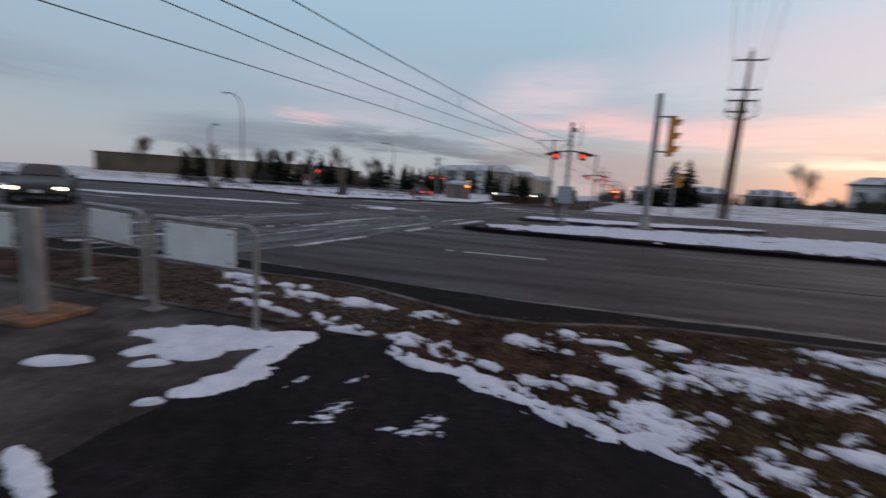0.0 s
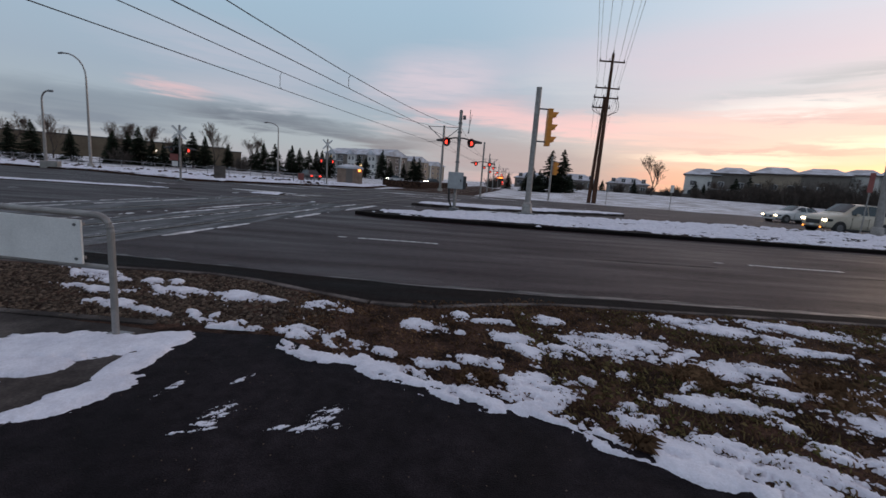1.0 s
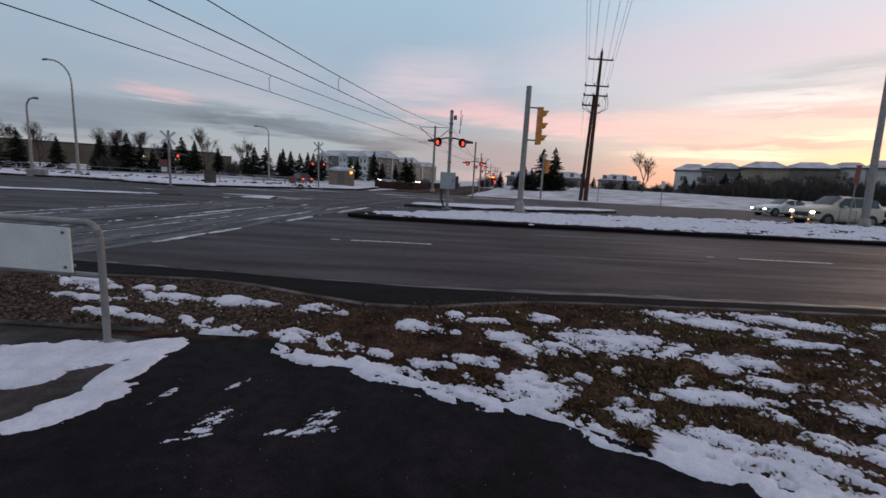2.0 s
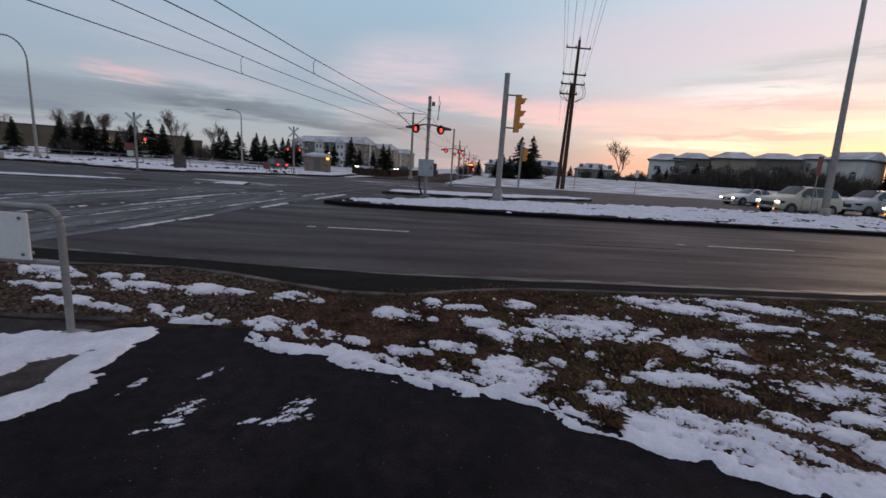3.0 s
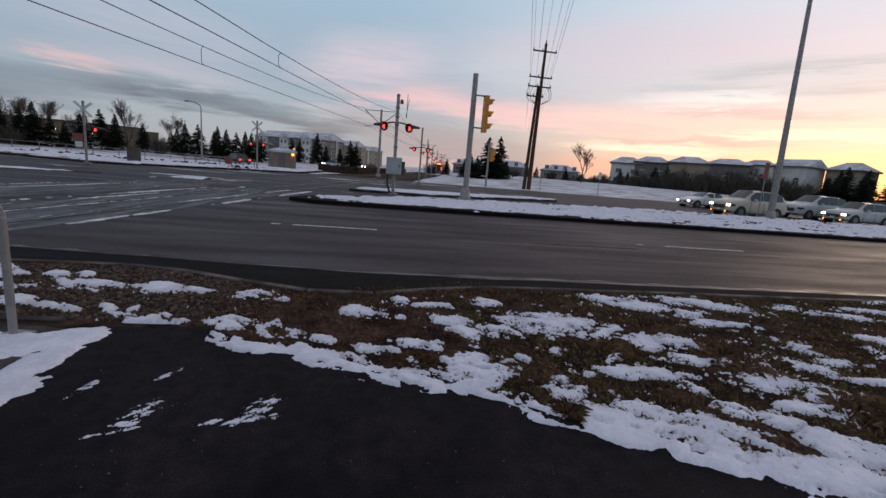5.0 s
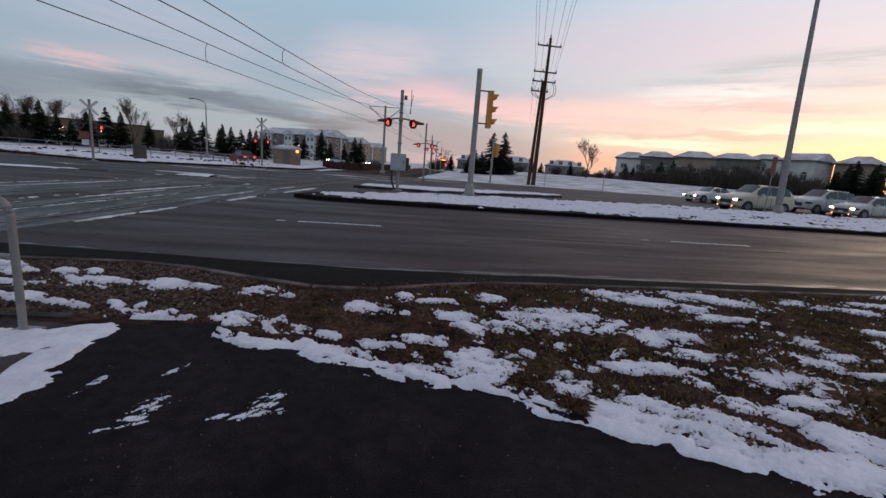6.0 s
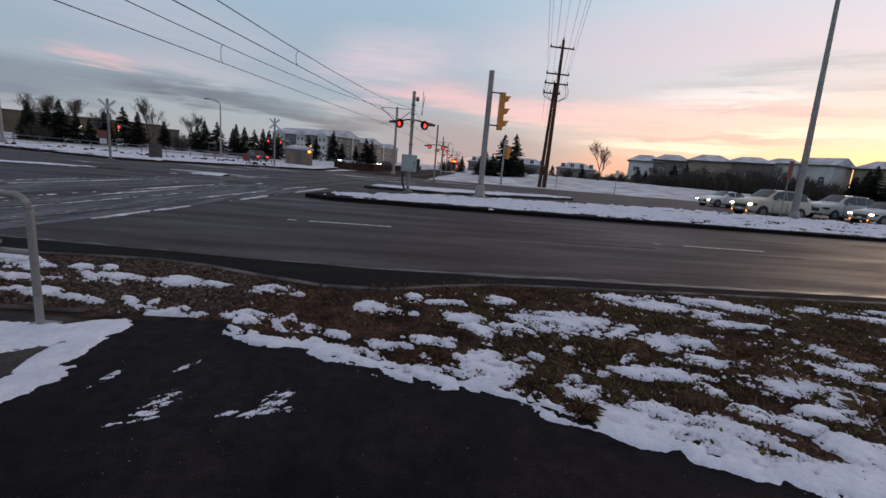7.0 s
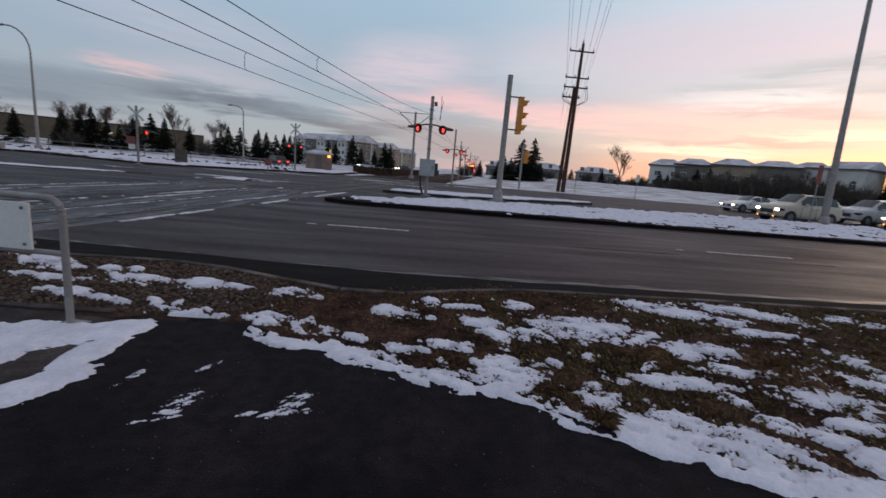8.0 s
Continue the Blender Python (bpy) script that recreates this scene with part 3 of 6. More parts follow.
def rail_snow(x, y):
    u = x - track_x(y)
    d = min(abs(u - q) for q in (-5.5, -4.7, -3.3, -2.0, -1.45, -0.72 + 0.2, 0.52, 1.45))
    return (0.07 - d) * 4 + 0.55 * fbm(x * 1.4, y * 0.25, 0.9, 5) + 0.25 * fbm(x * 2, y * 0.8, 3.0, 5, 5.0, 0.3) - 0.22


snow_sheet("rail_snow", "thin lines of packed snow along the crossing panels", -15, -2.5, 6.6, 21, 0.07, rail_snow, 0.014, 0.008, "snow_dirty")

# snow patches on verge, pad and path
VERGE_A = [
    (-0.98, 4.51, 0.09, 0.01, -0.01, 0.07), (0.28, 4.6, 0.12, -0.02, 0, 0.12), (-0.1, 4.17, 0.17, -0.01, -0.01, 0.14),
    (0.15, 4.07, 0.15, -0.02, 0, 0.08), (0.66, 4.45, 0.16, -0.01, 0.01, 0.07), (1.27, 4.63, 0.18, -0.03, 0.04, 0.15),
    (0.75, 3.99, 0.21, -0.03, 0.02, 0.13), (0.87, 3.64, 0.11, -0.03, 0.03, 0.13), (-1.28, 3.74, 0.21, 0.11, -0.05, 0.14),
    (-0.9, 3.67, 0.27, -0.03, -0.04, 0.15), (-1.03, 3.32, 0.31, -0.11, -0.04, 0.14), (-0.43, 3.47, 0.14, -0.04, -0.01, 0.08),
    (-0.62, 3.27, 0.14, 0.06, -0.02, 0.09), (-0.33, 3.09, 0.34, -0.13, -0.02, 0.17), (0.09, 3.26, 0.23, -0.02, 0, 0.09),
]
VERGE_B = [
    (0.29, 2.76, 0.29, -0.09, 0.01, 0.15), (0.34, 3.03, 0.06, -0.1, 0.01, 0.11), (0.38, 3.41, 0.29, -0.08, 0.01, 0.08),
    (0.81, 3.12, 0.19, -0.02, 0.02, 0.11), (0.82, 2.9, 0.29, -0.01, 0.03, 0.14), (0.74, 2.69, 0.21, 0.08, 0.02, 0.1),
    (1.21, 3.78, 0.18, -0.09, 0.03, 0.12), (1.48, 4.02, 0.19, -0.1, 0.06, 0.19), (1.23, 3.13, 0.1, -0.02, 0.02, 0.06),
    (1.8, 3.99, 0.53, -0.06, 0.11, 0.27), (2.33, 3.78, 0.25, 0.18, 0.08, 0.14), (2.51, 3.53, 0.15, -0.07, 0.11, 0.17),
    (2.95, 3.58, 0.22, -0.06, 0.1, 0.13), (3.16, 4.78, 0.44, -0.19, 0.12, 0.19), (4.34, 4.84, 0.44, -0.22, 0.12, 0.15),
]
VERGE_C = [
    (3.67, 4.45, 0.18, -0.03, 0.11, 0.15), (3.82, 4.13, 0.34, -0.04, 0.06, 0.07), (5.5, 4.84, 0.24, -0.06, 0.13, 0.12),
    (6.09, 4.57, 0.41, -0.15, 0.1, 0.08), (6.74, 4.83, 0.38, -0.08, 0.12, 0.09), (4.63, 3.43, 0.57, -0.13, 0.18, 0.15),
    (2.12, 2.9, 0.38, -0.07, 0.06, 0.1), (2.11, 3.17, 0.13, 0.07, 0.05, 0.08), (2.82, 3.15, 0.32, -0.07, 0.08, 0.11),
    (3.56, 3.14, 0.39, -0.15, 0.11, 0.11), (4.21, 3.16, 0.25, -0.01, 0.08, 0.07), (3.15, 2.8, 0.32, -0.08, 0.14, 0.14),
    (3.51, 2.46, 0.15, -0.23, 0.2, 0.16), (3.21, 2.41, 0.24, -0.05, 0.08, 0.07), (2.42, 2.66, 0.1, -0.06, 0.04, 0.05),
]
VERGE_D = [
    (2.51, 2.41, 0.1, -0.09, 0.05, 0.06), (1.12, 2.34, 0.23, -0.11, 0.06, 0.15), (1.42, 2.68, 0.09, -0.13, 0.06, 0.13),
    (1.53, 2.21, 0.24, -0.16, 0.12, 0.2), (1.84, 2.41, 0.19, -0.18, 0.09, 0.14), (1.94, 2, 0.25, -0.19, 0.16, 0.2),
    (2.23, 2.17, 0.19, -0.17, 0.08, 0.1), (2.46, 1.76, 0.42, -0.12, 0.15, 0.13), (2.76, 2.24, 0.11, -0.06, 0.08, 0.07),
    (2.94, 1.95, 0.16, -0.2, 0.15, 0.12), (4.21, 2.81, 0.21, -0.04, 0.08, 0.06), (5.51, 3.73, 0.14, -0.08, 0.13, 0.1),
    (2.61, 1.66, 0.24, -0, 0.05, 0.04), (1.53, 3.32, 0.1, -0.02, 0.03, 0.08), (1.22, 3.13, 0.09, -0.04, 0.02, 0.07),
]
MULCH_SNOW = [
    (-4.13, 5.23, 0.53, -0.17, -0.24, 0.32), (-3.4, 5.1, 0.17, 0.06, -0.08, 0.13), (-3, 4.78, 0.35, 0.05, -0.11, 0.19),
    (-3.12, 5.13, 0.07, 0.03, -0.06, 0.11), (-2.21, 4.74, 0.29, 0.09, -0.1, 0.21), (-1.8, 4.69, 0.15, -0.03, -0.03, 0.09),
    (-1.29, 4.65, 0.23, 0.05, -0.04, 0.14), (-3.28, 4.24, 0.33, 0.01, -0.11, 0.14), (-2.71, 4.06, 0.26, -0.08, -0.05, 0.08),
    (-2.32, 4.05, 0.06, 0.02, -0.08, 0.14), (-2.14, 3.99, 0.09, 0.18, -0.04, 0.08), (-1.9, 3.85, 0.15, 0.09, -0.06, 0.13),
    (-1.69, 3.77, 0.15, 0.06, -0.03, 0.06), (-3.79, 4.65, 0.44, -0.03, -0.1, 0.13),
]
PAD_SNOW = [
    (-2.78, 3.14, 0.58, 0.17, -0.2, 0.23), (-2.26, 3.37, 0.21, 0.21, -0.11, 0.17), (-2.72, 2.8, 0.23, 0.08, -0.12, 0.12),
    (-2.16, 2.45, 0.2, 0.3, -0.12, 0.15), (-2.17, 2.86, 0.04, 0.26, -0.12, 0.16), (-3.12, 2.69, 0.1, 0.14, -0.08, 0.07),
    (-2.84, 2.51, 0.1, 0.06, -0.04, 0.03), (-2.36, 2.06, 0.08, 0.05, -0.03, 0.03), (-3.15, 3.06, 0.42, 0.11, -0.12, 0.12),
    (-2.13, 3.02, 0.11, 0.02, -0.02, 0.27), (-2.37, 1.38, 0.17, -0.0, -0.21, 0.13), (-3.47, 2.32, 0.18, 0.11, -0.08, 0.06),
]
PATH_SNOW = [
    (-0.68, 2.31, 0.2, 0.04, -0.01, 0.03), (-0.63, 2.41, 0.09, 0.12, -0.02, 0.08), (-1.27, 2.21, 0.12, 0.05, -0.01, 0.01),
    (-1.25, 2.36, 0.06, 0.11, -0.03, 0.07), (-1.29, 2.83, 0.05, 0.08, -0.01, 0.02), (-1.68, 2.65, 0.03, 0.1, -0.02, 0.03),
]
p_v, p_d, p_p, p_m = (patches(q) for q in (VERGE_A + VERGE_B + VERGE_C + VERGE_D, PATH_SNOW, PAD_SNOW, MULCH_SNOW))


def path_edge(x):
    return 2.56 - (0.56 if x > 0.66 else 0.434) * (x - 0.66) + 0.05 * fbm(x, 0.0, 3.0, 4)


def verge_field(x, y):
    pad = p_p(x, y)
    u, w = 0.9 * x - 0.42 * y, 0.42 * x + 0.9 * y      # along the path, across it
    bend, fine = fbm(x, y, 3.4, 4, 4.0), fbm(u * 0.5, w * 1.35, 8.0, 6, 2.0, 0.35)
    q = max(p_v(x + 0.13 * bend, y + 0.05 * fbm(x * 0.7, y, 6.0, 4, 9.0)), p_m(x + 0.09 * bend, y + 0.04 * fine) - 0.10)
    if -1.25 < x < 0.95 or x > 1.15:
        q = max(q, 0.34 - abs(y - path_edge(x) - 0.08) / 0.13)
    calm = max(0.25, min(1.0, (y - path_edge(x)) / 0.22)) if x > -0.9 else 1.0
    f = max(-0.8, min(0.5, q)) - 0.08 + 0.09 * max(0.0, min(1.0, x - 1.8)) + calm * (0.50 * fine + 0.24 * bend)
    hole = fbm(u * 0.55, w, 6.0, 5, 21.0, 0.5)
    f -= max(0.0, hole - 0.30) * 2.4
    crumbs = 0.62 * fbm(u * 0.7, w * 1.2, 7.0, 6, 11.0, 0.35) - 0.40 + 0.15 * max(-1.6, min(0.0, q)) - 0.05 * max(0.0, 2.0 - x)
    f = max(f, crumbs)
    if x > -1.3:
        f -= 6.0 * max(0.0, path_edge(x) - 0.07 - y)
    elif y < 3.72:
        f = -1.0
    if y > kerb_y(x) - 0.2:
        f = -1.0
    return max(f, max(pad, -0.9) * 1.1 - 0.02 + 0.46 * fbm(x, y, 1.9, 6, 9.0, 0.6) + 0.10 * fbm(x, y, 12, 5, 1.0, 0.4))


snow_sheet("verge_snow", "thin crusted snow patches on the verge", -6.6, 7.2, 0.9, 6.05, 0.017, verge_field, ZB + 0.006, 0.032)
def scrap_field(x, y):
    f = p_d(x, y)
    if f < -0.55:
        return -1.0
    return min(0.2, f) * 0.9 - 0.20 + 0.66 * fbm(0.6 * (0.8 * x + 0.6 * y), 1.4 * (0.8 * y - 0.6 * x), 20.0, 6, 0.0, 0.25)


snow_sheet("path_snow", "wind-blown scraps of snow on the path", -2.1, 0.1, 1.9, 3.0, 0.0065, scrap_field, ZB + 0.008, 0.005)
snow_sheet("far_verge_patches", "thin crusted snow patches on the verge", 7.2, 22, -4, 5.4, 0.09, lambda x, y: 0.8 * fbm(x * 0.6, y * 1.5, 0.8, 5) - 0.05, ZB + 0.004, 0.035)
snow_sheet("verge_patches_beside", "thin crusted snow patches on the verge", 2.4, 7.2, -3.5, 0.9, 0.05, lambda x, y: 0.8 * fbm(x * 0.6, y * 1.2, 0.9, 6, 0.0, 0.5) + 0.02 - 7.0 * max(0.0, path_edge(x) - y), ZB + 0.006, 0.032)

# lane paint
for nm, x0, x1, y0, y1 in (("lane_dash", -2.42, -2.22, 10.27, 10.36), ("lane_dash", 6.85, 7.05, 10.42, 10.50), ("lane_dash", -1.95, 0.0, 10.24, 10.36), ("lane_dash", 7.7, 10.05, 10.36, 10.48), ("lane_dash", 17.2, 19.8, 10.36, 10.48), ("lane_dash", 26.5, 29.0, 10.4, 10.52)):
    tagged(part(nm, slab(wavy([(x0, y0), (x1, y0), (x1, y1), (x0, y1)], 0.03, 0.12), 0.001, 0.006), "paint_white"), "worn white lane dash on the asphalt", "road marking", "lane dashes", "structure")

for x0, x1, y0 in ((3.6, 6.4, 9.62), (9.2, 10.4, 9.55)):
    tagged(part("worn_line", slab(wavy([(x0, y0), (x1, y0 + 0.02), (x1, y0 + 0.10), (x0, y0 + 0.07)], 0.03, 0.12), 0.001, 0.005), "concrete_dirty"), "nearly worn-away lane line on the asphalt", "road marking", "", "structure")

# tracks: rails, crossing panels and ballast
TRACK_RZ = -math.degrees(math.atan(0.195))
for off, nm in ((0.0, "track_right"), (-4.0, "track_left")):
    tr = thing(nm, "light-rail track crossing the road in concrete panels", "track", kind="structure")
    for s in (-0.72, 0.72):
        pts = [(track_x(y, off + s), y, 0.0) for y in (-10, 300)]
        (ax, ay, _), (bx, by, _) = pts
        part("rail", slab([(ax - 0.035, ay), (ax + 0.035, ay), (bx + 0.035, by), (bx - 0.035, by)], -0.05, 0.018), "rail", tr)
        part("flangeway", slab([(track_x(6.6, off + s - 0.17), 6.6), (track_x(6.6, off + s + 0.17), 6.6), (track_x(20.6, off + s + 0.17), 20.6), (track_x(20.6, off + s - 0.17), 20.6)], -0.02, 0.006), "asphalt_wet", tr)
    # deck panels between y 6.6 and 20, in three files a track with gaps for the wheels
    for a, b in ((-1.42, -0.82), (-0.60, 0.60), (0.82, 1.42)):
        y = 6.7
        while y < 20.5:
            y1 = min(20.5, y + 2.3)
            part("deck_panel", slab([(track_x(y + 0.02, off + a), y + 0.02), (track_x(y + 0.02, off + b), y + 0.02), (track_x(y1 - 0.02, off + b), y1 - 0.02), (track_x(y1 - 0.02, off + a), y1 - 0.02)], -0.02, 0.012, 0.006), "panel_deck", tr)
            y = y1
tagged(part("ballast", slab([(track_x(46, -6.5), 46.2), (track_x(46, 3.0), 46.2), (track_x(420, 3.0), 420), (track_x(420, -6.5), 420)], -0.06, 0.012), "soil"), "dark stone ballast under the tracks", "ballast", kind="structure")


# ---------------------------------------------------------------- overhead wires
def wire(name, label, pts, r, sag=0.0, group=""):
    line = []
    for a, b in zip(pts, pts[1:]):
        a, b = Vector(a), Vector(b)
        n = 14 if sag else 3
        line += [a.lerp(b, k / n) - Vector((0, 0, 4 * sag * (k / n) * (1 - k / n))) for k in range(n)]
    line.append(Vector(pts[-1]))
    return tagged(part(name, a_tube(line, r, 5), "wire"), label, "wire", group)


SPAN = [-26.0, 54.0, 120.0, 186.0, 252.0]


def contact_z(y, off):
    a, b = (4.65, 5.89) if off == 0.0 else (4.38, 6.03)
    return a + (b - a) * min(1.0, (y + 26) / 80)


for off in (0.0, -4.0):
    wire("contact_wire", "dark overhead contact wire above the track", [(track_x(y, off), y, contact_z(y, off)) for y in SPAN], 0.017, 0.0, "overhead wires")
    wire("messenger_wire", "sagging dark catenary wire above the track", [(track_x(y, off), y, 7.85) for y in SPAN], 0.018, 1.9 if off == 0.0 else 1.75, "overhead wires")
    for i, (y0, y1) in enumerate(zip(SPAN[:3], SPAN[1:4])):
        for k in ((0.59, ) if i == 0 else (0.3, 0.7)):
            y = y0 + (y1 - y0) * k + (0.0 if off == 0.0 else 1.4)
            k = (y - y0) / (y1 - y0)
            z, c, x = 7.85 - 4 * (1.9 if off == 0.0 else 1.75) * k * (1 - k), contact_z(y, off), track_x(y, off)
            tagged(part("wire_dropper", a_tube([(x, y, z), (x - 0.09, y, z - 0.12), (x - 0.09, y, c + 0.12), (x, y, c)], 0.014, 5), "wire"), "bent wire dropper between catenary and contact wire", "wire dropper", "wire droppers")


def catenary_pole(y):
    root = thing("catenary_pole", "grey steel catenary mast with two brackets between the tracks", "catenary mast", pose(track_x(y, -2.0), y, 0, 0, 0, TRACK_RZ), "catenary masts")
    part("mast", a_tube([(0, 0, -0.1), (0, 0, 7.9)], [0.16, 0.13], 12), "galv", root)
    part("foot", a_tube([(0, 0, -0.05), (0, 0, 0.35)], 0.3, 14), "concrete", root)
    for s in (-1, 1):
        part("bracket", a_tube([(0.1 * s, 0, 7.75), (2.0 * s, 0, 7.75)], 0.04, 8), "galv_dark", root)
        part("brace", a_tube([(0.1 * s, 0, 6.2), (1.9 * s, 0, 7.7)], 0.045, 8), "galv_dark", root)
        part("registration_arm", a_tube([(0.1 * s, 0, 6.15), (1.2 * s, 0, 6.0), (2.0 * s, 0, 5.86)], 0.022, 6), "galv_dark", root)
    return root


for y in SPAN[1:5]:
    catenary_pole(y)


# ---------------------------------------------------------------- signals beside the road
def traffic_signal():
    root = thing("traffic_signal", "grey steel pole with a yellow three-lamp traffic signal", "traffic signal", pose(4.05, 20.3, 0.14, 0, 0, 0))
    part("base", slab([(-0.34, -0.34), (0.34, -0.34), (0.34, 0.34), (-0.34, 0.34)], 0.0, 0.12, 0.02), "galv_dark", root)
    part("pedestal", a_tube([(0, 0, 0.1), (0, 0, 0.55), (0, 0, 0.62)], [0.27, 0.21, 0.14], 10), "galv", root)
    part("pole", a_tube([(0, 0, 0.5), (0, 0, 5.78)], [0.135, 0.12], 14), "galv", root)
    for z in (3.42, 4.86):
        part("arm", a_tube([(0.05, 0, z), (0.62, 0.0, z)], 0.035, 8), "galv_dark", root)
    head = part("signal_head", slab([(0.50, -0.19), (0.70, -0.19), (0.70, 0.19), (0.50, 0.19)], 3.24, 4.88, 0.03), "yellow", root, "yellow three-section signal housing")
    for i in range(3):
        z = 3.51 + 0.545 * i
        part("visor", visor(0.70, z, 0.17, 0.30), "yellow", head)
        part("lens", a_tube([(0.702, 0, z), (0.71, 0, z)], 0.155, 14), "black", head)
        part("section_rim", slab([(0.485, -0.2), (0.715, -0.2), (0.715, 0.2), (0.485, 0.2)], z + 0.25, z + 0.275), "yellow", head)


def visor(x, z, r, l):
    """A tunnel visor pointing along +x, open below."""
    bm = bmesh.new()
    n = 14
    ring = lambda px, rr, k: bm.verts.new((px, rr * math.cos(k), z + rr * math.sin(k)))
    ks = [radians(-30 + 240 * i / n) for i in range(n + 1)]
    outer = [(ring(x, r, k), ring(x + l * (0.55 + 0.45 * max(0, math.sin(k))), r, k)) for k in ks]
    inner = [(ring(x, r - 0.014, k), ring(x + l * (0.55 + 0.45 * max(0, math.sin(k))), r - 0.014, k)) for k in ks]
    for a, b in zip(outer, outer[1:]):
        bm.faces.new((a[0], b[0], b[1], a[1]))
    for a, b in zip(inner, inner[1:]):
        bm.faces.new((a[1], b[1], b[0], a[0]))
    for i in range(n):
        bm.faces.new((outer[i][1], outer[i + 1][1], inner[i + 1][1], inner[i][1]))
    return bm


traffic_signal()


def flasher(root, x, z, face, lit):
    """A pair of round crossing lamps: one to the viewer's road, a hooded one turned outwards."""
    o = math.copysign(1.0, x)
    d = part("backing", a_tube([(x, face * 0.02, z), (x + 0.03 * o, face * 0.06, z)], 0.21, 18), "black", root, "round black lamp backing")
    part("hood", hood(x, z, 0.17, 0.34, face), "black", d)
    part("lens", a_tube([(x, face * 0.065, z - 0.02), (x, face * 0.09, z - 0.02)], 0.098, 14), "red_on" if lit else "red_off", d, "lit red lens" if lit else "unlit red lens")
    bm = hood(0, 0, 0.15, 0.40, 1)
    for v in bm.verts:
        v.co.z *= 1.0 - 1.3 * max(0.0, v.co.y - 0.06)
    bmesh.ops.transform(bm, matrix=pose(x + 0.05 * o, 0.2, z + 0.04, 0, 0, -90 * o), verts=bm.verts)
    part("side_hood", bm, "black", d)
    part("side_housing", a_tube([(x - 0.05 * o, 0.2, z), (x + 0.10 * o, 0.2, z)], [0.07, 0.15], 14), "black", d)


def hood(x, z, r, l, face):
    bm = bmesh.new()
    n = 10
    ks = [radians(-10 + 200 * i / n) for i in range(n + 1)]
    rows = [[bm.verts.new((x + rr * math.cos(k), face * (0.06 + (0.0 if e == 0 else l)), z + rr * math.sin(k))) for k in ks] for rr in (r, r - 0.012) for e in (0, 1)]
    for i in range(n):
        bm.faces.new((rows[0][i], rows[0][i + 1], rows[1][i + 1], rows[1][i]))
        bm.faces.new((rows[2][i + 1], rows[2][i], rows[3][i], rows[3][i + 1]))
        bm.faces.new((rows[1][i], rows[1][i + 1], rows[3][i + 1], rows[3][i]))
    return bm


def crossing_signal(m, height, lamps_z, label, box_unit=False, crossbuck=False, lit=(True, True), gap=0.55, sign=False):
    root = thing("crossing_signal", label, "crossing signal", m, "railway crossing signals")
    part("pole", a_tube([(0, 0, -0.05), (0, 0, height)], 0.075, 12), "galv", root)
    part("foot", slab([(-0.22, -0.22), (0.22, -0.22), (0.22, 0.22), (-0.22, 0.22)], -0.05, 0.1, 0.02), "galv_dark", root)
    part("crossarm", a_tube([(-gap, -0.02, lamps_z + 0.05), (-0.2, -0.02, lamps_z + 0.12), (0.2, -0.02, lamps_z + 0.12), (gap, -0.02, lamps_z + 0.05)], 0.035, 8), "black", root)
    for x, on in zip((-gap, gap), lit):
        flasher(root, x, lamps_z - 0.08, -1, on)
    part("cap", a_tube([(0, 0, height), (0, 0, height + 0.08)], [0.09, 0.05], 12), "galv_dark", root)
    if box_unit:
        b = part("relay_box", slab([(-0.36, -0.34), (0.34, -0.34), (0.34, -0.06), (-0.36, -0.06)], 1.0, 1.76, 0.02), "cabinet", root, "grey painted relay box")
        part("door", slab([(-0.31, -0.355), (0.29, -0.355), (0.29, -0.342), (-0.31, -0.342)], 1.05, 1.70), "cabinet", b)
        part("latch", a_box(0.2, 0.24, -0.375, -0.355, 1.32, 1.44), "black", b)
        part("gate_drive", slab([(0.34, -0.28), (0.48, -0.28), (0.48, 0.1), (0.34, 0.1)], 1.0, 1.6, 0.03), "black", root)
        part("cable_duct", a_tube([(-0.3, -0.1, 1.0), (-0.28, -0.05, 0.5), (-0.12, -0.05, 0.05)], 0.05, 8), "black", root)
        part("bell", a_tube([(0.1, 0, height - 0.25), (0.24, 0, height - 0.25)], 0.1, 12), "galv_dark", root)
        part("aerial", a_tube([(0.42, 0, height - 0.95), (0.42, 0, height + 0.1)], 0.014, 6), "galv_dark", root)
        part("aerial", a_tube([(0.38, 0, height - 0.95), (0.50, 0, height - 0.1)], 0.012, 6), "galv_dark", root)
        for z in (height - 0.55, height - 0.95, height - 1.3, 2.2):
            part("clamp", a_tube([(0, 0, z), (0, 0, z + 0.06)], 0.1, 12), "galv_dark", root)
    if crossbuck:
        for a in (-45, 45):
            bm = a_box(-0.62, 0.62, -0.13, -0.11 + (0.008 if a > 0 else 0.0), -0.075, 0.075)
            bmesh.ops.transform(bm, matrix=pose(0, 0, height - 0.45, 0, a, 0), verts=bm.verts)
            part("crossbuck_blade", bm, "sign_back", root, "white crossbuck blade")
    if sign:
        part("sign_plate", slab([(-0.62, -0.12), (-0.1, -0.12), (-0.1, -0.1), (-0.62, -0.1)], 1.45, 1.9, 0.0), "red_sign", root, "red and white plate")
        part("sign_plate", slab([(-0.5, -0.12), (-0.14, -0.12), (-0.14, -0.1), (-0.5, -0.1)], 1.05, 1.4, 0.0), "sign_back", root, "white plate")
    return root


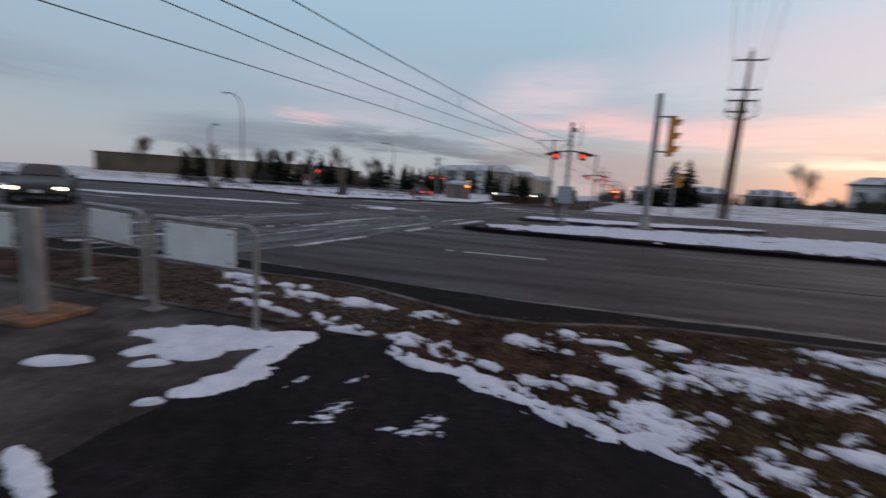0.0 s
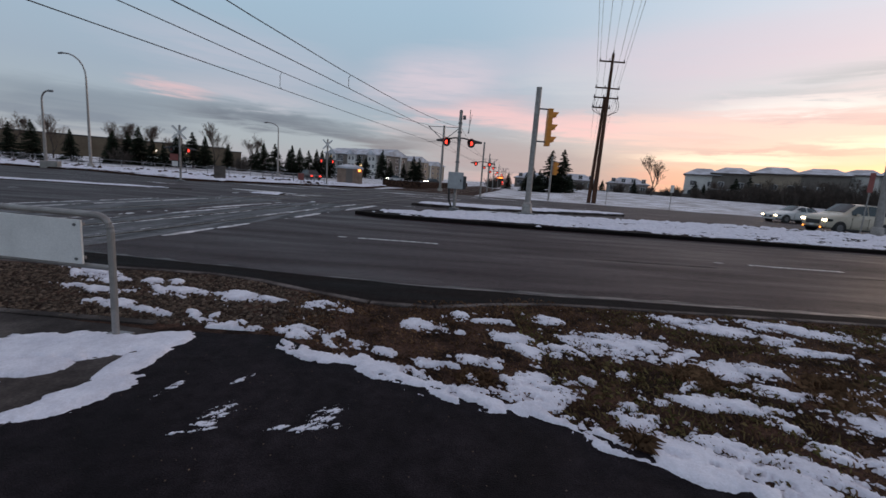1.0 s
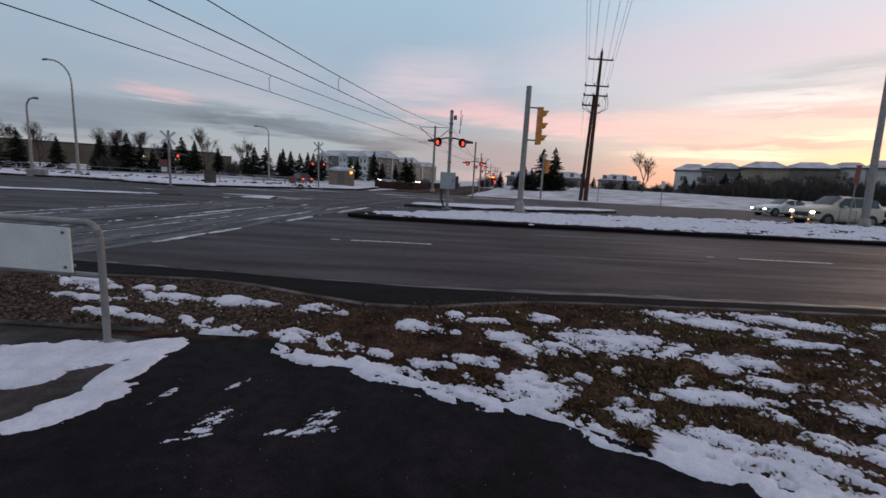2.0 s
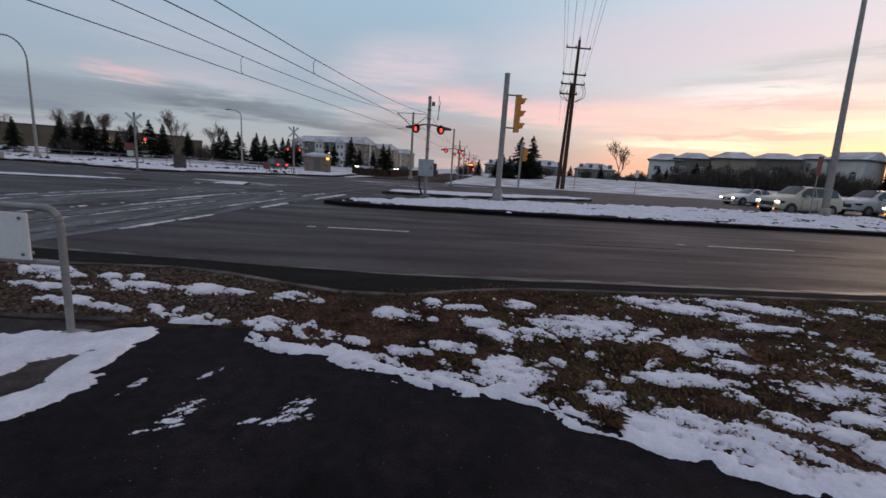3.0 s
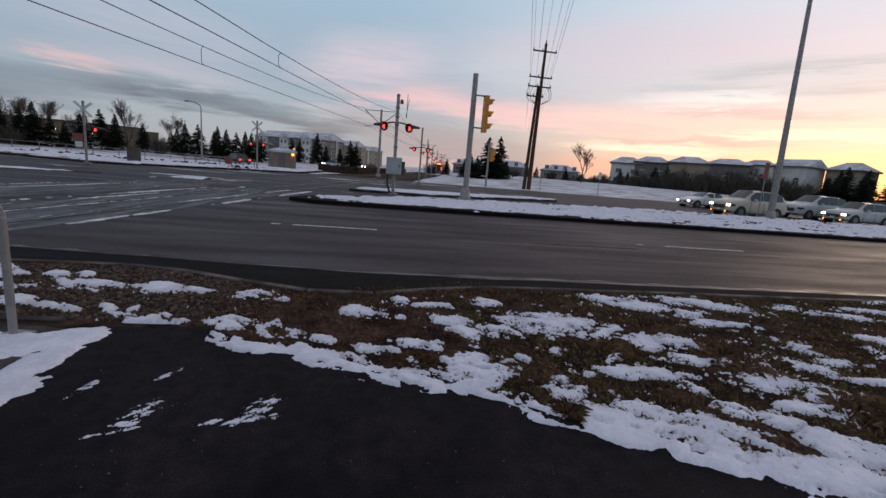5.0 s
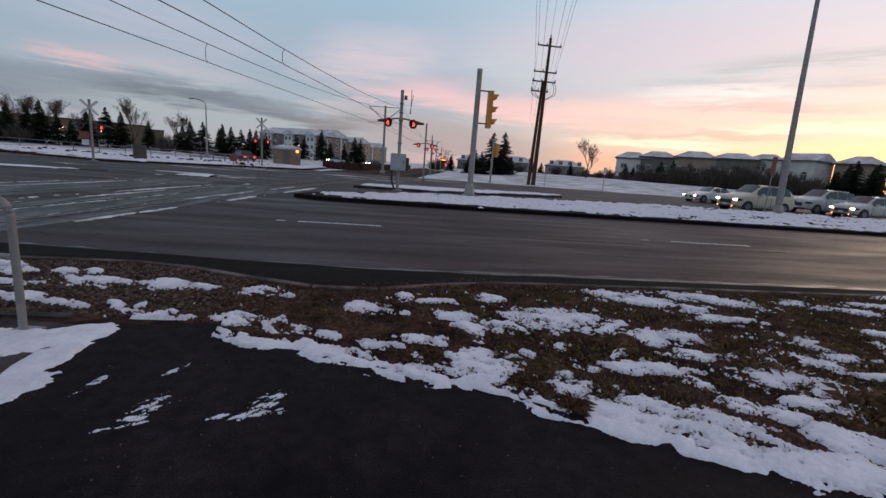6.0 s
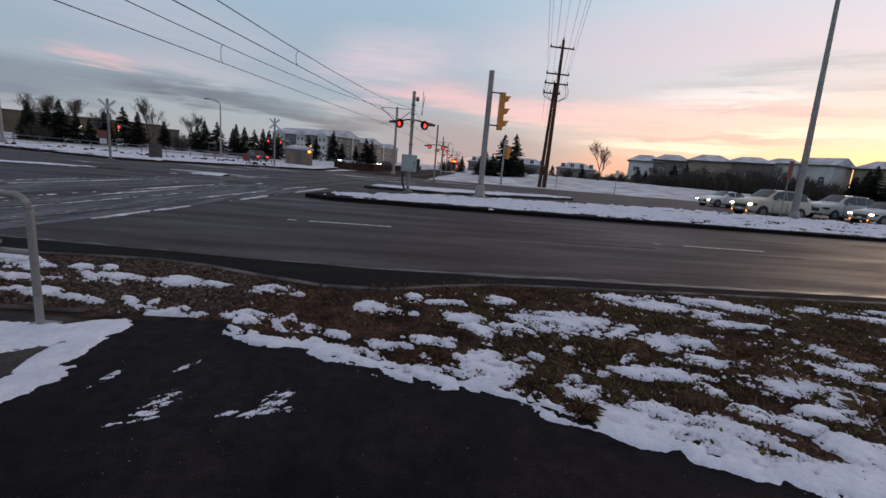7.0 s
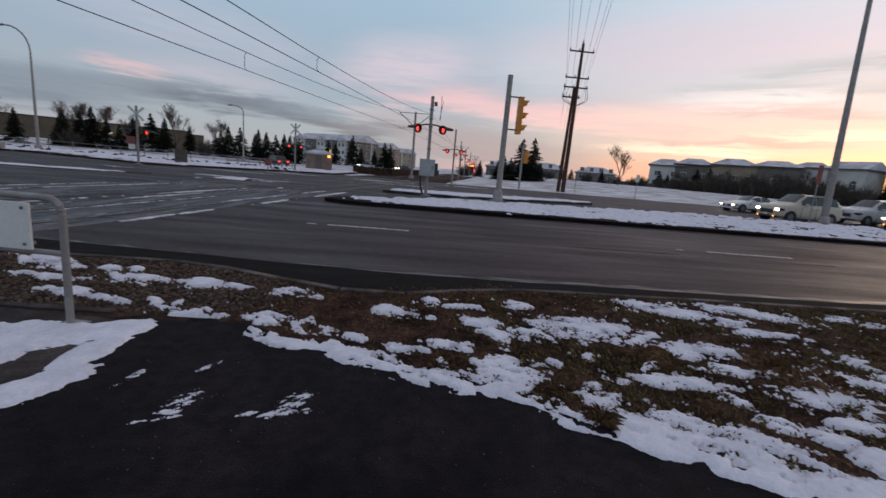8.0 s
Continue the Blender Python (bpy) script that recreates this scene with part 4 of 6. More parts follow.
crossing_signal(pose(0.63, 20.5, 0.14, 0, 0, -4), 4.5, 3.2, "grey pole with two red crossing lamps and relay box", box_unit=True)
crossing_signal(pose(-18.8, 31.4, 0.0, 0, 0, 24), 3.85, 2.3, "pale pole with crossbuck and a lit red crossing lamp", crossbuck=True, lit=(False, True), gap=0.5, sign=True)
crossing_signal(pose(-11.4, 43.0, 0.14, 0, 0, 10), 4.3, 2.35, "pale pole with crossbuck and lit red crossing lamps", crossbuck=True, gap=0.5)
for x, y, h, s in ((3.55, 40.0, 5.0, 3.2), (6.4, 62.0, 5.4, 3.6), (9.0, 78.0, 5.2, 3.4), (12.4, 98.0, 5.4, 3.4), (16.8, 118.0, 5.2, 3.4)):
    crossing_signal(pose(x, y, 0.0, 0, 0, -6), h, s, "slim pole with two red crossing lamps beside the track", lit=(True, True), gap=0.6)


def signal_far(x, y):
    root = thing("traffic_signal", "pale pole with a yellow traffic signal seen from behind", "traffic signal", pose(x, y, 0.0, 0, 0, 15))
    part("pole", a_tube([(0, 0, -0.05), (0, 0, 4.9)], 0.11, 12), "galv", root)
    head = part("signal_head", slab([(0.25, -0.18), (0.62, -0.18), (0.62, 0.18), (0.25, 0.18)], 2.9, 4.3, 0.03), "yellow", root, "yellow signal housing")
    for i in range(3):
        part("visor", visor(0.62, 3.15 + 0.45 * i, 0.17, 0.24), "yellow", head)
    part("arm", a_tube([(0, 0, 3.3), (0.3, 0, 3.3)], 0.03, 8), "galv_dark", root)
    part("arm", a_tube([(0, 0, 4.1), (0.3, 0, 4.1)], 0.03, 8), "galv_dark", root)


signal_far(12.2, 49.5)


# ---------------------------------------------------------------- poles
def utility_pole():
    x, y = 17.9, 50.9
    root = thing("utility_pole", "dark brown wooden double utility pole with crossarms", "utility pole", pose(x, y, 0.05, 0, 0, 0))
    part("pole", a_tube([(0, 0, -0.2), (0.12, 0, 16.6)], [0.27, 0.15], 12), "wood_pole", root)
    part("second_pole", a_tube([(-0.5, 0.3, -0.2), (-0.16, 0.25, 12.0)], [0.22, 0.15], 12), "wood_pole", root)
    part("pole_cap", a_tube([(0.12, 0, 16.6), (0.12, 0, 16.95)], 0.07, 8), "galv_dark", root)
    for z, a, b in ((15.75, -1.35, 1.5), (12.9, -1.45, 1.3), (11.85, -1.5, 1.3), (10.75, -1.5, 0.5)):
        arm = part("crossarm", a_box(a, b, -0.08, 0.06, z - 0.07, z + 0.07, bevel=0.01), "wood_pole", root)
        for px in (a + 0.08, b - 0.08, (a * 0.6 + b * 0.4)):
            part("insulator", a_tube([(px, 0, z + 0.07), (px, 0, z + 0.2), (px, 0, z + 0.34)], [0.09, 0.06, 0.03], 8), "galv_dark", arm)
    for s, z in ((-1.35, 11.8), (0.9, 11.8), (-0.9, 11.8), (1.15, 11.8)):
        line = [(s, 0, z)] + [(s + 0.25 * math.copysign(1, s) * math.sin(k * math.pi / 6), -0.15, z - 1.7 * k / 6) for k in range(1, 6)] + [(s * 0.3, 0, z - 1.9)]
        part("jumper_cable", a_tube(line, 0.03, 6), "wire", root)


utility_pole()
# power lines run towards and past the viewer
for sx, sz in ((-1.3, 16.0), (1.4, 16.0), (0.1, 16.9), (-1.35, 13.2), (1.2, 13.2), (0.55, 13.2), (-0.6, 12.1)):
    wire("power_line", "thin power line leading to the utility pole", [(17.9 + sx, 50.9, sz), (17.9 + sx * 1.25 - 20.0, -8.0, sz + 0.9)], 0.013, 0.5, "power lines")
    wire("power_line", "thin power line leading to the utility pole", [(17.9 + sx, 50.9, sz), (38.0 + sx, 112.0, sz + 1.0)], 0.012, 1.4, "power lines")


def street_lamp(x, y, h, reach, rz, label, z0=0.0, r=0.11, drop=0.8, lean=0.0):
    root = thing("street_lamp", label, "street lamp", pose(x, y, z0, 0, lean, rz), "street lamps")
    part("pole", a_tube([(0, 0, 0.3), (0, 0, h - drop)], [r, r * 0.52], 14), "galv", root)
    arc = [(reach * (1 - math.cos(radians(a))), 0, h - drop + drop * math.sin(radians(a))) for a in range(0, 91, 15)]
    part("arm", a_tube(arc, r * 0.5, 10), "galv", root)
    head = bmesh.new()
    tube(head, [(reach, 0, h), (reach + 0.15, 0, h + 0.01), (reach + 0.6, 0, h - 0.02), (reach + 0.72, 0, h - 0.04)], [0.05, 0.1, 0.1, 0.03], 10)
    part("lamp_head", head, "galv_dark", root)
    part("base", a_tube([(0, 0, -0.05), (0, 0, 0.45), (0, 0, 0.5)], [0.32, 0.28, r], 12), "concrete", root)
    return root


street_lamp(25.07, 24.5, 15.5, 2.0, 180, "tall grey steel street lamp on the median", 0.14, 0.2, lean=2.3)
street_lamp(-35.2, 43.9, 10.9, 2.5, 168, "tall pale street lamp with a curved arm", 0.0, 0.14, 2.2)
street_lamp(-34.5, 38.2, 6.4, 0.9, -20, "pale street lamp on a concrete footing", 0.0, 0.13)
street_lamp(-24.6, 65.3, 7.6, 1.6, 170, "distant pale street lamp with a curved arm", 0.2, 0.13)


def sign_post(x, y, h, w, hh, mat, label, rz=0, z0=0.0):
    root = thing("road_sign", label, "road sign", pose(x, y, z0, 0, 0, rz), "road signs")
    part("post", a_tube([(0, 0, -0.1), (0, 0, h)], 0.035, 8), "galv", root)
    part("plate", slab([(-w / 2, -0.06), (w / 2, -0.06), (w / 2, -0.04), (-w / 2, -0.04)], h - hh, h, 0.0), mat, root)


sign_post(24.25, 24.65, 3.5, 0.24, 1.1, "red_sign", "red sign plate on a thin post beside the lamp", -50, 0.14)
sign_post(19.0, 50.0, 2.3, 0.3, 0.9, "galv_dark", "small grey sign on a thin post", 0)
sign_post(23.6, 44.6, 2.6, 0.32, 0.75, "sign_back", "thin pale sign post on the snowy verge", -30)
sign_post(-12.7, 39.2, 1.1, 0.5, 0.6, "red_sign", "small red and white sign on two posts", 20)


# ---------------------------------------------------------------- tubular barriers with white boards
def barrier(ax, ay, bx, by, label):
    """A bent-tube rail on two posts with a white board hung under the top rail."""
    length = math.hypot(bx - ax, by - ay)
    root = thing("path_barrier", label, "barrier", pose(ax, ay, ZB, 0, 0, math.degrees(math.atan2(by - ay, bx - ax))), "path barriers")
    r, h = 0.12, 1.0
    arc = lambda cx, s: [(cx + s * r * (1 - math.cos(radians(a))), 0, h - r + r * math.sin(radians(a))) for a in range(0, 91, 15)]
    part("frame", a_tube([(0, 0, 0)] + arc(0, 1) + arc(length, -1)[::-1] + [(length, 0, 0)], 0.027, 12), "galv", root)
    part("lower_rail", a_tube([(0.02, 0, 0.58), (length - 0.02, 0, 0.58)], 0.022, 10), "galv", root)
    for x in (0, length):
        part("foot_plate", slab([(x - 0.09, -0.09), (x + 0.09, -0.09), (x + 0.09, 0.09), (x - 0.09, 0.09)], 0.004, 0.02, 0.003), "galv_dark", root)
    bx0, bx1 = 0.22, length - 0.26
    board = part("board", slab([(bx0, 0.030), (bx1, 0.030), (bx1, 0.046), (bx0, 0.046)], 0.60, 0.955, 0.004), "sign_back", root, "white board with bolted corners")
    for x in (bx0 + 0.05, bx1 - 0.05):
        for z in (0.64, 0.915):
            part("bolt", a_tube([(x, 0.047, z), (x, 0.056, z)], 0.012, 8), "galv_dark", board)
            part("strap", a_box(x - 0.012, x + 0.012, -0.028, 0.029, z - 0.012, z + 0.012), "galv_dark", board)


barrier(-2.60, 3.40, -3.98, 3.58, "grey bent-tube barrier with a white board beside the path")
barrier(-4.42, 3.87, -5.75, 4.23, "grey bent-tube barrier with a white board on the pad")
barrier(-5.10, 3.25, -6.45, 3.05, "grey bent-tube barrier with a white board on the pad")
bol = thing("signal_post", "thick grey steel post on a rusty base plate", "post", pose(-4.75, 3.0, ZB))
part("post", a_tube([(0, 0, 0.02), (0, 0, 1.05)], 0.09, 14), "galv", bol)
part("base_plate", slab([(-0.34, -0.3), (0.34, -0.3), (0.34, 0.3), (-0.34, 0.3)], 0.003, 0.05, 0.01), "rust", bol, "rust-brown base plate")


# ---------------------------------------------------------------- vehicles
def loft(rings, close=True):
    bm = bmesh.new()
    rows = [[bm.verts.new(p) for p in r] for r in rings]
    n = len(rows[0])
    for a, b in zip(rows, rows[1:]):
        for k in range(n if close else n - 1):
            bm.faces.new((a[k], a[(k + 1) % n], b[(k + 1) % n], b[k]))
    if close:
        bm.faces.new(rows[0][::-1])
        bm.faces.new(rows[-1])
    bmesh.ops.recalc_face_normals(bm, faces=bm.faces[:])
    return bm


def car_ring(x, w, zb, belt, zt, tw):
    """One cross-section: sill, flank, shoulder, side of the cabin, roof."""
    half = [(w * 0.86, zb), (w * 0.97, zb + 0.10), (w, zb + 0.5 * (belt - zb)), (w * 0.985, belt - 0.08), (w * 0.94, belt), (tw + 0.35 * (w * 0.94 - tw), belt + 0.62 * (zt - belt)), (tw, zt - 0.05), (tw * 0.72, zt)]
    return [(x, y, z) for y, z in half] + [(x, -y, z) for y, z in reversed(half)]


def wheel(parent, x, y, r, side):
    t = part("tyre", a_tube([(x, y - 0.10, r), (x, y + 0.10, r)], r, 20), "rubber", parent, "black tyre")
    part("rim", a_tube([(x, y + side * 0.085, r), (x, y + side * 0.112, r)], [r * 0.62, r * 0.55], 14), "rim", t, "alloy rim")


def vehicle(name, label, m, paint, L, W, H, kind, lit=True, category="car"):
    """A parked road vehicle with its nose along -x: hull, glass, roof, pillars, wheels and lamps."""
    root = thing(name, label, category, m, "waiting cars")
    w, r, a = W / 2, 0.36 if kind == "suv" else 0.32, -L / 2
    B = H * (0.60 if kind == "suv" else 0.64)
    if kind == "suv":
        st = [(0.0, 0.78, 0.42, 0.74, 0.80, 0.50), (0.02, 0.93, 0.28, 0.86, 0.93, 0.60), (0.09, 0.99, 0.25, 0.94, 1.03, 0.70), (0.21, 1.0, 0.24, 0.98, 1.09, 0.76), (0.255, 1.0, 0.24, 0.99, 1.13, 0.80), (0.34, 1.0, 0.24, 1.0, 1.45, 0.76), (0.42, 1.0, 0.24, 1.0, 1.62, 0.72),
              (0.52, 1.0, 0.24, 1.0, 1.67, 0.73), (0.78, 1.0, 0.24, 1.02, 1.65, 0.72), (0.91, 0.99, 0.25, 1.04, 1.55, 0.70), (0.975, 0.97, 0.27, 1.04, 1.16, 0.78), (1.0, 0.88, 0.40, 0.86, 0.94, 0.66)]
    else:
        st = [(0.0, 0.76, 0.38, 0.62, 0.68, 0.50), (0.03, 0.90, 0.24, 0.74, 0.80, 0.60), (0.10, 0.98, 0.21, 0.82, 0.89, 0.70), (0.26, 1.0, 0.20, 0.94, 1.0, 0.78), (0.31, 1.0, 0.20, 0.97, 1.06, 0.80), (0.47, 1.0, 0.20, 1.0, 1.52, 0.68),
              (0.56, 1.0, 0.20, 1.0, 1.56, 0.68), (0.70, 1.0, 0.20, 1.02, 1.50, 0.66), (0.86, 0.99, 0.22, 1.02, 1.12, 0.72), (0.97, 0.94, 0.25, 1.0, 1.06, 0.70), (1.0, 0.84, 0.40, 0.84, 0.92, 0.6)]
    rows = [(a + q * L, w * ww, zb, B * be, B * zt, w * tw) for q, ww, zb, be, zt, tw in st]
    body = part("body", loft([car_ring(*q) for q in rows]), paint, root, smooth=True)
    soft = body.modifiers.new("rounding", "SUBSURF")
    soft.levels = soft.render_levels = 2

    def section(x):
        """The section's numbers at any x, between two stations."""
        for p, q in zip(rows, rows[1:]):
            if p[0] <= x <= q[0]:
                k = (x - p[0]) / (q[0] - p[0])
                return [u + (v - u) * k for u, v in zip(p, q)]

    def side(x, k, s):
        """A point on the cabin's flank: k from nought at the belt to one at the roof's edge."""
        _, ww, _, be, zt, tw = section(x)
        lo, mi, hi = (ww * 0.94, be), (tw + 0.35 * (ww * 0.94 - tw), be + 0.62 * (zt - be)), (tw, zt - 0.05)
        p, q, f = (lo, mi, k / 0.62) if k < 0.62 else (mi, hi, (k - 0.62) / 0.38)
        return (x, s * (p[0] + (q[0] - p[0]) * f + 0.022), p[1] + (q[1] - p[1]) * f + 0.004)

    def pane(nm, pts, label=""):
        bm = bmesh.new()
        n = len(pts) // 2
        vs = [bm.verts.new(p) for p in pts]
        for k in range(n - 1):
            bm.faces.new((vs[2 * k], vs[2 * k + 2], vs[2 * k + 3], vs[2 * k + 1]))
        part(nm, bm, "glass", body, label)

    cuts = ((0.33, 0.42, 0.545), (0.560, 0.65, 0.735), (0.750, 0.82, 0.895)) if kind == "suv" else ((0.40, 0.48, 0.565), (0.585, 0.68, 0.775))
    for s in (-1, 1):
        for c in cuts:
            pts = []
            for q in c:
                x = a + q * L
                pts += [side(x, 0.10, s), side(x, 0.62 if q < 0.35 else 0.92, s)]
            pane("side_window", pts, "dark tinted glass")
    for nm, q0, q1 in (("windscreen", 0.262, 0.412), ("rear_window", 0.915, 0.97)) if kind == "suv" else (("windscreen", 0.315, 0.465), ("rear_window", 0.715, 0.85)):
        pts = []
        for y in (-0.9, -0.4, 0.4, 0.9):
            for q in (q0, q1):
                x, _, _, _, zt, tw = section(a + q * L)
                pts.append((x, y * tw, zt + 0.05 - (0.03 if abs(y) > 0.5 else 0.0)))
        pane(nm, pts, "dark tinted glass")
    hood = B * (0.80 if kind == "suv" else 0.70)
    for s in (-1, 1):
        if kind == "suv":
            part("roof_rail", a_tube([(a + 0.50 * L, s * w * 0.64, B * 1.57), (a + 0.53 * L, s * w * 0.64, B * 1.60 + 0.05), (a + 0.80 * L, s * w * 0.64, B * 1.58 + 0.05), (a + 0.84 * L, s * w * 0.64, B * 1.53)], 0.018, 6), "galv_dark", root)
        part("mirror", a_box(a + 0.37 * L, a + 0.37 * L + 0.13, s * (w - 0.02), s * (w + 0.17), B + 0.02, B + 0.16, bevel=0.03), paint, root)
        part("sill", a_box(a + L * 0.28, a + L * 0.72, s * (w - 0.06), s * (w + 0.006), 0.22, 0.33, bevel=0.01), "black", root)
        for q in (0.335, 0.565, 0.745):
            part("door_seam", a_box(a + q * L - 0.006, a + q * L + 0.006, s * (w - 0.04), s * (w + 0.004), 0.38, B - 0.1), "black", root)
        for q in (0.52, 0.70):
            part("door_handle", a_box(a + q * L - 0.08, a + q * L + 0.08, s * (w - 0.02), s * (w + 0.03), B - 0.17, B - 0.13, bevel=0.006), paint, root)
        hl = part("headlight", a_box(a + 0.03, a + 0.42, s * w * 0.54, s * w * 0.975, hood * 0.80, hood * 0.98, bevel=0.05), "glass", root, "clear headlight housing")
        if lit:
            part("lamp", a_box(a - 0.02, a + 0.20, s * w * 0.58, s * w * 0.93, hood * 0.81, hood * 0.97, bevel=0.06), "head_on", hl, "lit headlamp")
        part("tail_light", a_box(a + L - 0.16, a + L - 0.03, s * w * 0.68, s * w * 0.95, B * 0.74, B * 0.96, bevel=0.03), "red_off", root)
        for x in (a + L * 0.185, a + L * 0.80):
            part("wheel_arch", a_tube([(x, s * (w - 0.12), r), (x, s * (w + 0.004), r)], r + 0.06, 20), "black", root)
            wheel(root, x, s * (w - 0.07), r, s)
    part("grille", a_box(a - 0.012, a + 0.1, -w * 0.5, w * 0.5, hood * 0.60, hood * 0.88, bevel=0.02), "black", root, "dark grille")
    part("bumper", a_box(a - 0.03, a + 0.2, -w * 0.74, w * 0.74, 0.28, hood * 0.46, bevel=0.05), "black" if kind == "suv" else paint, root)
    for s in (-1, 1):
        part("fog_lamp", a_tube([(a - 0.035, s * w * 0.62, hood * 0.40), (a - 0.02, s * w * 0.62, hood * 0.40)], 0.05, 10), "amber_on" if lit and kind == "suv" else "glass", root)
    part("number_plate", a_box(a - 0.04, a - 0.032, -0.15, 0.15, 0.42, 0.54), "sign_back", root)
    return root


vehicle("suv", "pale gold SUV with lit headlights waiting at the crossing", pose(25.3, 26.6, 0, 0, 0, 3), "car_gold", 4.7, 1.9, 1.86, "suv")
vehicle("sedan", "white sedan with lit headlights waiting at the crossing", pose(30.2, 36.8, 0, 0, 0, 4), "car_white", 4.6, 1.8, 1.46, "sedan")
vehicle("suv", "silver SUV waiting behind another car", pose(35.3, 30.7, 0, 0, 0, 3), "car_silver", 5.1, 2.0, 1.95, "suv", lit=False)
vehicle("suv", "pale grey SUV with lit headlights waiting in line", pose(34.9, 27.0, 0, 0, 0, 3), "car_silver", 4.6, 1.84, 1.68, "suv")
vehicle("sedan", "dark car with lit headlights at the crossing", pose(-20.5, 13.6, 0.0, 0, 0, 140), "black", 4.7, 1.85, 1.5, "sedan", lit=True)


def train():
    """A two-unit light-rail train standing far along the right-hand track, tail to the viewer."""
    y0 = 136.0
    root = thing("light_rail_train", "red and white light-rail train with lit tail lamps", "train", pose(track_x(y0), y0, 0.05, 0, 0, TRACK_RZ))

    def ring(y, w, zb, zt, top=0.0):
        return [(-w, y, zb), (w, y, zb), (w - top, y, zt), (-w + top, y, zt)]

    for c in range(2):
        o = 25.6 * c
        a, b = o, o + 25.0
        for nm, mat, zb, zt, w, inset in (("skirt", "train_grey", 0.30, 0.95, 1.30, 0.0), ("red_band", "train_red", 0.95, 1.32, 1.325, 0.0), ("white_band", "train_white", 1.32, 1.80, 1.325, 0.0),
                                          ("window_band", "black", 1.80, 2.85, 1.32, 0.03), ("roof_edge", "train_red", 2.85, 3.45, 1.29, 0.35)):
            part(nm, loft([ring(a, w * 0.84, zb, zt, inset), ring(a + 0.7, w * 0.97, zb, zt, inset), ring(a + 1.4, w, zb, zt, inset), ring(b - 1.4, w, zb, zt, inset), ring(b - 0.7, w * 0.97, zb, zt, inset), ring(b, w * 0.84, zb, zt, inset)]), mat, root)
        for s in (-1, 1):
            for k in range(8):
                y = a + 2.2 + 2.75 * k
                if k in (1, 3, 4, 6):
                    d = part("door", a_box(s * 1.31, s * 1.345, y, y + 1.3, 0.55, 2.75), "train_grey", root, "grey double door")
                    for q in (0.1, 0.72):
                        part("door_pane", a_box(s * 1.34, s * 1.352, y + q, y + q + 0.48, 1.2, 2.6), "glass", d)
                else:
                    part("window_pane", a_box(s * 1.31, s * 1.34, y, y + 1.9, 1.9, 2.75), "glass", root)
        for k in range(4):
            part("roof_unit", a_box(-0.8, 0.8, a + 3 + 5 * k, a + 6 + 5 * k, 3.43, 3.72, bevel=0.06), "train_white", root)
        for k in (4.0, 12.5, 21.0):
            for s in (-0.72, 0.72):
                for dy in (-0.9, 0.9):
                    part("wheel", a_tube([(s - 0.07, a + k + dy, 0.33), (s + 0.07, a + k + dy, 0.33)], 0.33, 14), "rail", root)
    part("gangway", a_box(-1.1, 1.1, 24.9, 25.7, 0.6, 3.2), "black", root)
    part("cab_face", a_box(-1.02, 1.02, -0.05, 0.05, 1.0, 2.75, bevel=0.03), "glass", root, "black glazed cab end")
    part("destination_sign", a_box(-0.85, 0.85, -0.08, 0.0, 2.85, 3.15), "amber_on", root, "lit amber destination display")
    part("coupler", a_box(-0.3, 0.3, -0.5, 0.0, 0.45, 0.95, bevel=0.05), "black", root)
    for s in (-1, 1):
        part("tail_lamp", a_box(s * 0.80, s * 1.12, -0.10, 0.0, 1.62, 2.0), "red_on", root, "lit red tail lamp")
        part("tail_lamp", a_box(s * 0.85, s * 1.05, -0.10, 0.0, 1.1, 1.3), "red_on", root, "lit red tail lamp")
    for s in (-1, 1):
        part("pantograph_arm", a_tube([(s * 0.5, 14, 3.7), (s * 0.35, 15.4, 4.5), (s * 0.5, 14.2, 5.3)], 0.04, 6), "black", root)
    part("pantograph_bow", a_tube([(-0.9, 14.2, 5.25), (-0.7, 14.2, 5.33), (0.7, 14.2, 5.33), (0.9, 14.2, 5.25)], 0.04, 6), "black", root)


train()


# ---------------------------------------------------------------- buildings
def window(parent, x, y, z, w, h, lit=False, arch=False):
    """A framed window on a wall that faces -y: frame proud, pane set back in it."""
    t = 0.09
    wd = part("window", slab([(x - w / 2 - t, y - 0.06), (x + w / 2 + t, y - 0.06), (x + w / 2 + t, y + 0.05), (x - w / 2 - t, y + 0.05)], z - t, z + h + t), "trim_white", parent)
    part("pane", a_box(x - w / 2, x + w / 2, y - 0.075, y - 0.055, z, z + h), "window_lit" if lit else "glass_house", wd)
    part("mullion", a_box(x - 0.03, x + 0.03, y - 0.09, y - 0.07, z, z + h), "trim_white", wd)
    if arch:
        bm = bmesh.new()
        c = [bm.verts.new((x + w / 2 * math.cos(k * math.pi / 10), y - 0.07, z + h + t + w / 2 * math.sin(k * math.pi / 10))) for k in range(11)]
        bm.faces.new(c)
        bmesh.ops.solidify(bm, geom=bm.faces[:], thickness=0.05)
        part("fanlight", bm, "glass_house", wd)


